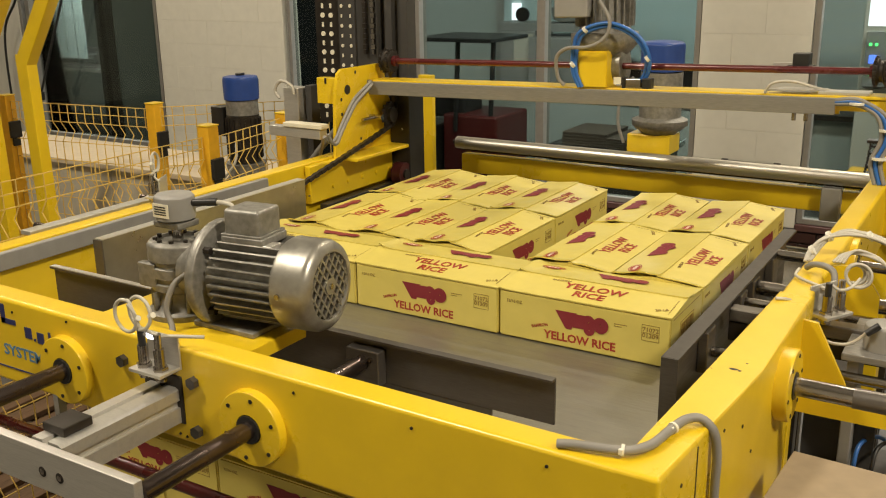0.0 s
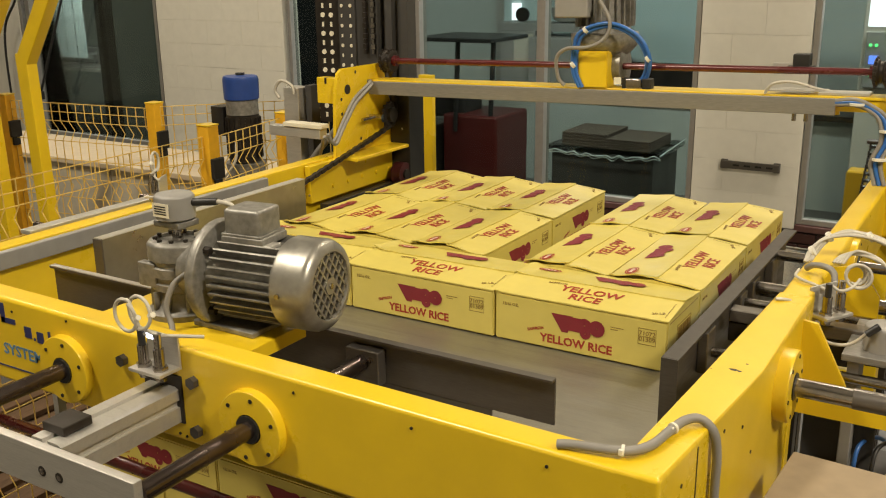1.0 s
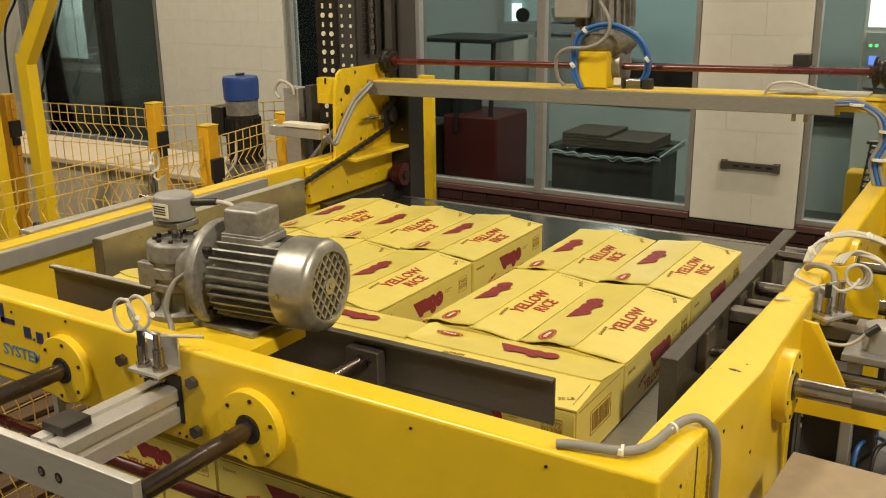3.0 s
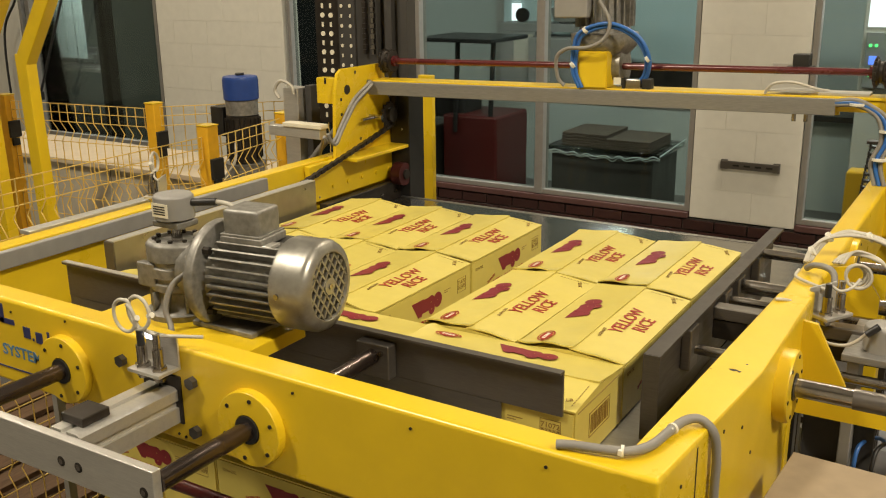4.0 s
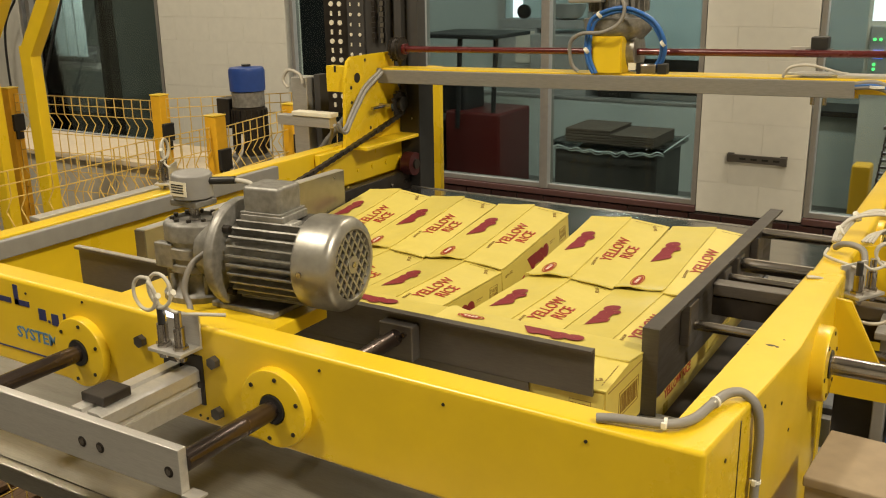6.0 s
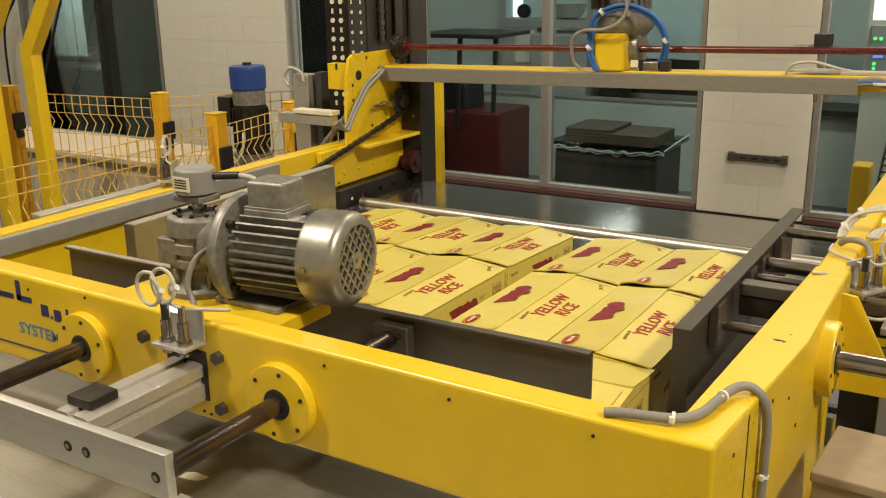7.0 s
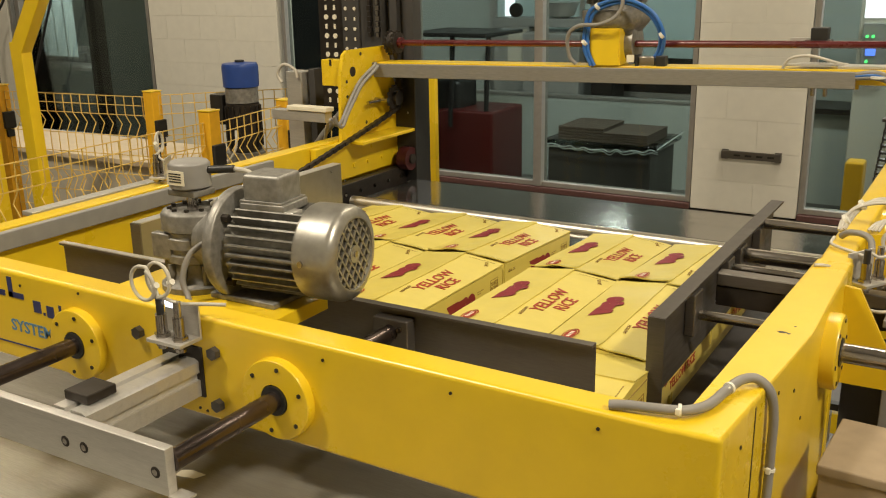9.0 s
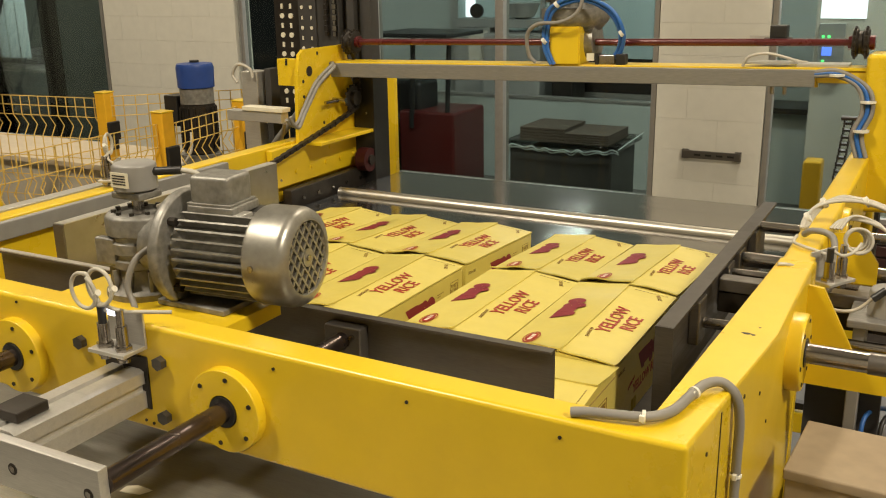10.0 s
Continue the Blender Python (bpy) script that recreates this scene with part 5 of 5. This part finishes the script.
# ---- fence, guards, infeed table ----
def fence_panel(p0, p1, z0, z1, label):
    f = thing("mesh_fence", label, "mesh fence")
    a, b = Vector((*p0, 0)), Vector((*p1, 0))
    d = (b - a)
    n = Vector((-d.y, d.x, 0)).normalized()
    ln = d.length
    bm = bmesh.new()
    # upright wires with a V-shaped fold at each double cross wire
    folds = []
    while z1 - 0.13 - 0.27 * len(folds) > z0 + 0.08:
        folds.append(z1 - 0.13 - 0.27 * len(folds))
    pts = [Vector((0, 0, z0))]
    for zc in reversed(folds):
        pts += [Vector((0, 0, zc - 0.045)), n * 0.030 + Vector((0, 0, zc)), Vector((0, 0, zc + 0.045))]
    tube(bm, pts + [Vector((0, 0, z1))], 0.0023, 4, 1)
    wire = finish(bm, "upright_wire", WIRE)
    for i in range(int(ln / 0.05) + 1):
        part("upright_wire", wire, WIRE, f).location = a + d * (i * 0.05 / ln)
    bm = bmesh.new()
    tube(bm, [a, b], 0.0023, 4, 1)
    wire = finish(bm, "cross_wire", WIRE)
    for z in [z1, z1 - 0.04] + [zc + dz for zc in folds for dz in (0.047, -0.047)] + [zc - 0.135 for zc in folds]:
        if z > z0:
            part("cross_wire", wire, WIRE, f).location = (0, 0, z)
    return f


def fence_post(x, y, z1, label="yellow square fence post with a black clamp"):
    f = thing("fence_post", label, "fence post", group="fence posts")
    part("tube", B((x - 0.028, y - 0.028, FLOOR, x + 0.028, y + 0.028, z1), bevel=0.004), YEL2, f)
    part("cap", B((x - 0.03, y - 0.03, z1, x + 0.03, y + 0.03, z1 + 0.006), bevel=0.002), YEL, f)
    part("clamp", B((x + 0.0285, y - 0.03, z1 - 0.20, x + 0.045, y + 0.03, z1 - 0.12), (x + 0.0285, y - 0.02, z1 - 0.24, x + 0.04, y + 0.02, z1 - 0.20), bevel=0.004), BLACK, f, "black plastic clamp")


for x, y, z in ((-2.738, 1.147, 1.435), (-2.055, 0.785, 1.439), (-2.142, 1.321, 1.409), (-3.62, 1.03, 1.435)):
    fence_post(x, y, z)
fence_panel((-2.0, -1.3), (-2.055, 0.755), -0.30, 1.40, "yellow welded wire mesh fence beside the machine")
fence_panel((-2.06, 0.815), (-2.14, 1.29), 0.45, 1.39, "yellow welded wire mesh fence beside the machine")
fence_panel((-4.8, 0.90), (-3.65, 1.03), 0.45, 1.41, "yellow welded wire mesh fence beyond the table")
fence_panel((-3.59, 1.03), (-2.77, 1.145), 0.45, 1.41, "yellow welded wire mesh fence beyond the table")
fence_panel((-2.71, 1.155), (-2.15, 1.75), 0.45, 1.42, "yellow welded wire mesh fence beyond the table")


def guard_arm(x, y, lean):
    g = thing("guard_arm", "bent yellow steel guard post", "guard post", group="guard posts")
    for a, b in (((x, y, FLOOR), (x - 0.04, y, 1.652)), ((x - 0.052, y + 0.0003, 1.60), (x + lean, y, 2.35))):
        bm = bmesh.new()
        a, b = Vector(a), Vector(b)
        d = (b - a).normalized()
        r = Matrix((Vector((0, 1, 0)).cross(d) * -1, Vector((0, 1, 0)), d)).transposed()
        box(bm, (a + b) / 2, (0.075, 0.055, (b - a).length), 0.004, rot=r)
        part("post" if a.z < 1 else "arm", bm, YEL, g)


guard_arm(-3.235, 0.92, 0.50)
guard_arm(-3.53, 0.90, 0.50)


def table():
    t = thing("infeed_table", "long beige-topped table with cream side panels behind the fence", "table")
    # runs along x behind the mesh
    part("top", B((-7.2, 1.62, 0.955, -2.66, 2.12, 0.985), bevel=0.004), BEIGE, t)
    for k in range(5):
        x = -7.15 + 0.86 * k
        part("side_panel", B((x, 1.66, 0.20, x + 0.85, 1.68, 0.954), bevel=0.003), PANEL, t)
    part("end_panel", B((-2.70, 1.70, 0.2, -2.68, 2.08, 0.954)), DARK, t)
    for x in (-7.1, -5.0, -2.75):
        part("leg", B((x - 0.03, 1.70, FLOOR, x + 0.03, 2.05, 0.953)), GREYP, t)


table()


def blue_motor():
    m = thing("blue_cap_motor", "dark gear motor with a blue cap behind the mesh fence", "motor")
    x, y = -2.405, 1.35
    bm = bmesh.new()
    lathe(bm, [(0.06, 1.448), (0.077, 1.452), (0.079, 1.535), (0.074, 1.550), (0.02, 1.555)], (x, y, 0), (0, 0, 1), 28)
    part("cap", bm, BLUE, m, "blue motor cap")
    part("knob", C(((x, y, 1.553), (x, y, 1.564), 0.020), seg=14), BLACK, m)
    bm = bmesh.new()
    lathe(bm, [(0.06, 1.17), (0.072, 1.175), (0.072, 1.38), (0.06, 1.384)], (x, y, 0), (0, 0, 1), 24)
    part("collar", C(((x, y, 1.384), (x, y, 1.448), 0.071), seg=24), CAST, m, "grey motor collar")
    st = part("stator", bm, DARK, m, "black finned stator")
    for k in range(18):
        a = 2 * math.pi * k / 18
        bm = bmesh.new()
        box(bm, (x + 0.073 * math.cos(a), y + 0.073 * math.sin(a), 1.28), (0.014, 0.003, 0.18), rot=Matrix.Rotation(a, 3, "Z"))
        part("fin", bm, DARK, st)
    part("terminal_box", B((x - 0.145, y - 0.05, 1.285, x - 0.072, y + 0.04, 1.415), bevel=0.004), BLACK, m)
    bm = bmesh.new()
    lathe(bm, [(0.07, 0.96), (0.115, 0.98), (0.115, 1.07), (0.08, 1.11), (0.09, 1.169)], (x, y, 0), (0, 0, 1), 24)
    part("gearbox", bm, CAST, m)
    part("pedestal", B((x - 0.09, y - 0.09, FLOOR, x + 0.09, y + 0.09, 0.96), bevel=0.004), GREYP, m)
    part("cable", T([(x + 0.02, y - 0.075, 1.27), (x + 0.03, y - 0.10, 1.19), (x - 0.02, y - 0.12, 1.12), (x - 0.09, y - 0.13, 1.07)], r=0.006), WHITECAB, m)


blue_motor()


def support_frame():
    s = thing("column_bracket", "grey aluminium post with cross arms beside the column", "bracket")
    part("post", B((-1.80, 0.93, FLOOR, -1.73, 1.0, 1.58), bevel=0.003), ALU, s)
    part("post", B((-1.712, 0.95, FLOOR, -1.685, 1.0, 1.59), bevel=0.003), COLP, s)
    part("arm", B((-1.73, 0.76, 1.435, -1.50, 0.80, 1.470), bevel=0.002), ALU, s)
    part("plate", B((-1.66, 0.755, 1.471, -1.49, 0.80, 1.486), bevel=0.002), WHITEP, s)
    part("brace", C(((-1.72, 0.96, 1.30), (-1.52, 0.96, 1.50), 0.012)), GREYP, s)
    part("cable", T([(-1.81, 0.92, 1.54), (-1.83, 0.92, 1.57), (-1.80, 0.92, 1.605), (-1.75, 0.92, 1.59), (-1.74, 0.92, 1.56)], r=0.006), WHITECAB, s)
    part("cable", T([(-1.72, 0.9, 1.2), (-1.68, 0.88, 1.26), (-1.60, 0.86, 1.32), (-1.55, 0.84, 1.42)], r=0.006), WHITECAB, s)
    part("tray_edge", B((-1.625, -0.33, 1.352, -1.585, 0.11, 1.364), bevel=0.002), ALU, s)
    for y in (-0.30, 0.08):
        part("tray_leg", B((-1.615, y - 0.012, FLOOR, -1.595, y + 0.012, 1.351)), GREYP, s)


support_frame()


def spare_pallets():
    rr = random.Random(3)
    for k in range(3):
        p = thing("pallet", "empty brown wooden pallet in a low stack beyond the fence", "pallet", group="spare pallets")
        z = FLOOR + 0.001 + 0.145 * k
        for y in (-0.45, 0.15, 0.75):
            part("stringer", B((-3.5, y - 0.045, z, -2.3, y + 0.045, z + 0.12), bevel=0.003), WOODDK, p)
        for i in range(8):
            x = -3.44 + 0.155 * i + rr.uniform(-0.01, 0.01)
            part("deck_board", B((x - 0.05, -0.5, z + 0.1205, x + 0.05, 0.8, z + 0.1435), bevel=0.002), WOODDK, p)


WOODDK = material("weathered_brown_wood", (0.12, 0.065, 0.03), 0.7, grain=0.25, scale=18, stretch=(8, 1, 8), wear=0.4, wear_col=(0.05, 0.03, 0.02), wear_scale=4, bump=0.2)
spare_pallets()


# ---- wall fittings and the room behind the glass ----
def wall_handle():
    h = thing("wall_rail", "short dark grey slotted metal rail screwed to the white pillar", "wall rail")
    part("bar", B((-1.07, 4.315, 0.725, -0.70, 4.33, 0.775), bevel=0.003), GUIDE, h)
    for x in (-1.05, -0.72):
        part("standoff", B((x - 0.02, 4.331, 0.72, x + 0.02, 4.349, 0.78)), GUIDE, h)
    for k in range(4):
        part("slot", B((-0.99 + 0.07 * k, 4.3135, 0.744, -0.95 + 0.07 * k, 4.3155, 0.756)), BLACK, h)


wall_handle()


def back_room():
    c = thing("film_bin", "grey bin with a clear plastic liner holding flat brown boxes", "bin")
    x0, x1, y0, y1 = -3.14, -2.16, 6.2, 6.9
    part("body", B((x0, y0, FLOOR + 0.002, x1, y1, 0.34), bevel=0.02), GREENDK, c)
    part("liner", B((x0 - 0.05, y0 - 0.03, 0.345, x1 + 0.06, y1 + 0.03, 0.40), bevel=0.02), FILM, c, "clear plastic liner")
    edge = [(x0 - 0.07 + (x1 - x0 + 0.15) * k / 18, y0 - 0.05, 0.385 - 0.028 * math.sin(k * 1.3) ** 2 - 0.03 * math.sin(math.pi * k / 18)) for k in range(19)]
    bm = T(edge, [(x, y + 0.01, z - 0.016 - 0.006 * (k % 3)) for k, (x, y, z) in enumerate(edge)], [(x1 + 0.08, y0 - 0.05, 0.385), (x1 + 0.085, y0 + 0.3, 0.41), (x1 + 0.07, y1, 0.42)], r=0.006)
    part("liner_fold", bm, FILMP, c, "pale folded film rim")
    b = thing("flat_box", "stack of flattened dark brown boxes in the bin", "box stack", group="flat boxes")
    for k in range(5):
        part("sheet", B((-3.06, 6.25, 0.39 + 0.026 * k, -2.62, 6.8, 0.412 + 0.026 * k), bevel=0.004), BROWNDK, b)
        part("sheet", B((-2.61, 6.22, 0.39 + 0.02 * k, -2.20, 6.8, 0.407 + 0.02 * k), bevel=0.004), BROWNDK, b)
    f = thing("pallet_truck", "red and black ride-on pallet truck behind the window", "pallet truck")
    part("battery_box", B((-4.45, 6.4, FLOOR + 0.05, -3.83, 7.1, 0.57), bevel=0.03), REDM, f)
    part("side_panel", B((-4.80, 6.3, FLOOR + 0.05, -4.51, 7.0, 0.45), bevel=0.02), DARK, f)
    part("seat", B((-4.70, 6.5, 0.51, -4.25, 6.9, 0.85), bevel=0.05), BLACK, f)
    for x, y in ((-4.75, 6.4), (-4.30, 6.4), (-3.93, 6.45)):
        part("guard_post", C(((x, y, 0.4), (x + 0.04, y, 1.30), 0.025)), BLACK, f)
    part("overhead_guard", B((-4.72, 6.3, 1.285, -3.84, 7.1, 1.325), bevel=0.01), BLACK, f)
    for x in (-4.6, -4.05):
        part("wheel", C(((x, 6.38, FLOOR + 0.09), (x, 6.30, FLOOR + 0.09), 0.09)), BLACK, f)
    m = thing("mixer_machine", "stainless machine with a round dial and bowl behind the window", "machine")
    part("cabinet", B((-4.75, 8.2, FLOOR, -4.30, 8.7, 1.27), bevel=0.01), GREYP, m)
    part("door", B((-4.56, 8.18, 0.88, -4.32, 8.199, 1.24), bevel=0.004), PANEL, m)
    part("body", B((-4.29, 8.0, FLOOR, -3.6, 8.7, 1.22), bevel=0.02), GREYP, m)
    bm = bmesh.new()
    lathe(bm, [(0.08, 1.37), (0.15, 1.40), (0.20, 1.52), (0.21, 1.54)], (-3.95, 8.3, 0), (0, 0, 1), 24)
    part("bowl", bm, ALU, m)
    part("motor_block", B((-3.5, 8.1, FLOOR, -3.25, 8.5, 1.25), bevel=0.02), DARK, m)
    part("dial", C(((-4.5, 8.3, 1.45), (-4.5, 8.26, 1.45), 0.08), seg=24), DARK, m)
    part("stand", B((-4.78, 8.2, 1.271, -3.62, 8.6, 1.365), bevel=0.005), GREYP, m)
    lw = thing("wall_low", "low grey-green wall before the far machines", "wall", kind="structure")
    part("panel", B((-6.2, 7.85, FLOOR, -0.75, 7.95, 0.54)), GREENW, lw)
    part("capping", B((-6.2, 7.84, 0.542, -0.75, 7.96, 0.575), bevel=0.004), FRAME, lw)
    w = thing("window_4", "long inner window of the back room", "window", kind="structure")
    part("window_frame", B((-5.2, 8.95, 0.44, -2.55, 8.995, 0.50), (-5.2, 8.95, 2.6, -2.55, 8.995, 2.68), (-5.2, 8.95, 0.501, -5.1, 8.995, 2.599), (-4.0, 8.95, 0.501, -3.94, 8.995, 2.599), (-2.62, 8.95, 0.501, -2.55, 8.995, 2.599)), FRAME, w)
    part("pane", B((-5.1, 8.97, 0.501, -4.0, 8.98, 2.599), (-3.94, 8.97, 0.501, -2.62, 8.98, 2.599)), TEAL, w)
    # dark band standing for the equipment and trays low in the window
    part("dark_band", B((-5.1, 8.955, 0.501, -2.62, 8.968, 0.90)), DARK, w)
    part("light_pane", B((-4.975, 8.93, 1.34, -4.86, 8.968, 1.55)), SKYWIN, w)
    p = thing("control_cabinet", "pale control cabinet with bright screen and green lamps", "control cabinet")
    part("body", B((-0.70, 7.2, FLOOR, 0.45, 7.6, 2.3), bevel=0.01), PANEL, p)
    part("screen", B((-0.665, 7.19, 1.46, -0.30, 7.199, 1.95), bevel=0.004), SKYWIN, p, "bright white screen")
    part("control_box", B((-0.66, 7.15, 0.95, -0.45, 7.199, 1.42), bevel=0.006), GREYP, p)
    part("display", B((-0.625, 7.14, 1.150, -0.545, 7.149, 1.222), bevel=0.002), SCREEN, p, "blue display")
    for x, z in ((-0.622, 1.31), (-0.575, 1.31), (-0.61, 1.10), (-0.61, 1.06)):
        part("lamp", C(((x, 7.149, z), (x, 7.135, z), 0.013), seg=10), LEDG, p)
    part("fan_ring", C(((-0.05, 7.199, 1.80), (-0.05, 7.185, 1.80), 0.10), seg=24), GREYP, p)
    yb = thing("yellow_bin", "tall yellow bin behind the window", "bin")
    part("body", B((-0.56, 6.1, FLOOR, -0.42, 6.3, 0.42), bevel=0.02), YEL2, yb)
    k2 = thing("far_bench", "dark bench with crates behind the window", "bench")
    part("top", B((-1.6, 7.7, 0.55, 1.0, 8.3, 0.60)), DARK, k2)
    part("leg", B((-1.55, 7.75, FLOOR, -1.5, 8.2, 0.549)), GREYP, k2)
    part("leg", B((0.9, 7.75, FLOOR, 0.95, 8.2, 0.549)), GREYP, k2)
    cu = thing("strip_curtain", "pale translucent strip curtain in the far doorway", "curtain")
    for k in range(17):
        part("strip", B((-10.27 + 0.09 * k, 5.6 + 0.01 * (k % 2), 1.02, -10.19 + 0.09 * k, 5.605 + 0.01 * (k % 2), 2.7), bevel=0.001), STRIP, cu)
    part("rail", B((-10.4, 5.58, 2.701, -8.6, 5.65, 2.76)), GREYP, cu)
    part("post", B((-10.45, 5.58, FLOOR, -10.40, 5.65, 2.76)), GREYP, cu)
    dk = thing("dark_uprights", "dark steel door uprights behind the window", "door frame")
    for x, w in ((-7.78, 0.035), (-7.60, 0.07)):
        part("upright", B((x - w, 5.0, FLOOR, x + w, 5.1, 3.0), bevel=0.004), DARK, dk)
    dp = thing("sliding_door", "dark grey-green sliding door panel behind the glass", "door")
    part("panel", B((-7.54, 5.0, FLOOR, -6.3, 5.05, 3.0), bevel=0.004), DOORG, dp)
    # added panel that keeps the glass beside the column dark
    dq = thing("partition", "dark blue panel added behind the glass", "partition")
    part("panel", B((-5.75, 5.2, FLOOR, -4.75, 5.25, 3.0), bevel=0.004), NAVY, dq)
    hc = thing("hanging_cable", "thin black cables hanging beside the far window", "cable")
    part("cable", T([(-7.10, 4.2, 2.1), (-7.27, 4.2, 1.74), (-7.44, 4.2, 1.42), (-7.752, 4.2, 0.84)], [(-7.75, 4.2, 2.1), (-7.95, 4.2, 1.74), (-8.195, 4.2, 1.40), (-8.22, 4.2, 0.62), (-8.15, 4.2, FLOOR)], r=0.012, seg=6), BLACK, hc)
    part("clip", B((-7.79, 4.18, 0.78, -7.72, 4.22, 0.86), bevel=0.004), BLACK, hc)
    part("stand", B((-7.77, 4.19, FLOOR, -7.74, 4.21, 0.785)), GREYP, hc)
    st = thing("steel_bench", "stainless bench with trays in the far room", "bench")
    part("top", B((-11.0, 5.7, 0.85, -8.6, 6.9, 0.89), bevel=0.004), ALU, st)
    for x in (-10.9, -8.7):
        part("leg", B((x - 0.03, 6.3, FLOOR, x + 0.03, 6.8, 0.849)), GREYP, st)
    for k in range(4):
        part("tray", B((-10.3 + 0.36 * k, 6.1, 0.891, -10.0 + 0.36 * k, 6.5, 1.0 + 0.06 * (k % 2)), bevel=0.01), GREYP, st)


GREENDK = material("dark_grey_bin", (0.05, 0.047, 0.04), 0.5, grain=0.1)
BROWNDK = material("dark_brown_board", (0.085, 0.062, 0.043), 0.7, grain=0.15)
FILMP = material("pale_film_fold", (0.50, 0.55, 0.53), 0.22, grain=0.15)
DOORG = material("grey_green_door", (0.16, 0.185, 0.175), 0.45, grain=0.06, scale=4)
NAVY = material("dark_blue_panel", (0.022, 0.027, 0.032), 0.45, grain=0.1, scale=4)
STRIP = material("pale_strip_plastic", (0.62, 0.72, 0.72), 0.3, grain=0.05)
back_room()


# ---- movement ----
def motions():
    # travel of the layer along the plate
    slide = ((0, 0), (0.85, 0), (1.0, -0.020), (1.5, -0.115), (2.0, -0.228), (2.5, -0.362), (2.95, -0.472), (3.2, SHIFT), (10, SHIFT))
    squeeze = ((0, 0), (4.0, 0.0), (4.5, 0.018), (5.0, 0.033), (5.5, 0.038), (10, 0.038))

    def at(tab, t):
        for (t0, v0), (t1, v1) in zip(tab, tab[1:]):
            if t0 <= t <= t1:
                return v0 + (v1 - v0) * (t - t0) / (t1 - t0)
        return tab[-1][1]
    tips = {1: ((0, 0, 0), (6.05, 0, 0), (6.22, -9, 0), (6.4, 0, DROP), (10, 0, DROP)),
            2: ((0, 0, 0), (5.12, 0, 0), (5.3, -4.5, 0), (5.5, -7.0, 0), (5.82, -7.4, 0.002), (6.0, 0, DROP), (10, 0, DROP)),
            3: ((0, 0, 0), (5.85, 0, 0), (6.0, 7.2, 0), (6.2, -3.0, DROP + 0.021), (10, -3.0, DROP + 0.021))}
    for ob, x, y, turn, row, col in LAYER:
        times = sorted({t for t, _ in slide} | {t for t, _ in squeeze} | {t for t, _, _ in tips[row]})
        rows = []
        half = 0.107 if row == 1 else 0.198
        for t in times:
            dx = at(squeeze, t) if col == "trio" else (at(squeeze, t) * 0.3 if x < -0.9 else (-0.2 * at(squeeze, t) if col == "pair" else 0.0))
            tilt = at([(a, b) for a, b, _ in tips[row]], t)
            drop = at([(a, c) for a, _, c in tips[row]], t)
            yy = y + at(slide, t)
            py = yy - half if row < 3 else yy + half
            m = Matrix.Translation((0, py, PLATE)) @ Matrix.Rotation(radians(tilt), 4, "X") @ Matrix.Translation((0, -py, -PLATE)) @ pose(x + dx, yy, PLATE, 0, 0, turn)
            rows.append((t, Matrix.Translation((0, 0, -drop)) @ m))
        walk(ob, rows)
    walk(P_FRONT, [(t, pose(0, v, 0)) for t, v in ((0, 0), (5.0, 0), (5.3, -0.06), (5.6, -0.19), (6.0, -0.42), (6.4, -0.62), (6.65, -0.66), (10, -0.66))])
    walk(P_REAR, [(t, pose(0, v, 0)) for t, v in ((0, 0), (5.1, 0), (5.5, 0.08), (5.8, 0.18), (6.2, 0.44), (6.6, 0.595), (6.8, 0.612), (7.0, 0.622), (7.5, 0.648), (8.0, 0.643), (8.5, 0.600), (9.0, 0.598), (9.5, 0.665), (10, 0.773))])
    walk(G_FRONT, [(t, pose(0, v, 0)) for t, v in ((0, 0), (3.2, 0), (4.0, 0.034), (5.5, 0.036), (6.2, 0.03), (7.0, 0.004), (7.5, 0.013), (8.0, 0.038), (8.5, 0.038), (9.0, 0.010), (9.5, 0.002), (10, 0))])
    walk(G_RIGHT, [(t, pose(-0.006 + v, 0, 0)) for t, v in ((0, 0.086), (2.7, 0.086), (3.6, 0.078), (4.0, 0.055), (4.5, 0.015), (5.0, 0), (5.5, 0), (6.2, 0.005), (7.0, 0.046), (7.5, 0.074), (8.0, 0.069), (8.5, 0.021), (9.0, 0), (9.5, 0.032), (10, 0.075))])
    walk(G_LEFT, [(t, pose(-1.164 + v, 0, 0)) for t, v in ((0, -0.105), (2.7, -0.105), (3.6, -0.095), (4.0, -0.063), (4.5, -0.022), (5.0, -0.006), (5.5, 0), (6.2, -0.004), (7.0, -0.043), (7.5, -0.075), (8.0, -0.065), (8.5, -0.018), (9.0, 0.0), (9.5, -0.026), (10, -0.073))])
    walk(ROLLER, [(t, pose(0, 0, v)) for t, v in ((0, 1.335), (0.3, 1.250), (0.6, 1.160), (0.9, 1.05), (1.3, 0.98), (1.8, 0.95), (10, 0.95))])
    walk(LIFT, [(t, pose(0, 0, v)) for t, v in ((0, 1.350), (0.2, 1.210), (0.4, 1.098), (0.8, 0.850), (1.1, 0.69), (1.6, 0.55), (2.2, 0.50), (10, 0.50))])


motions()
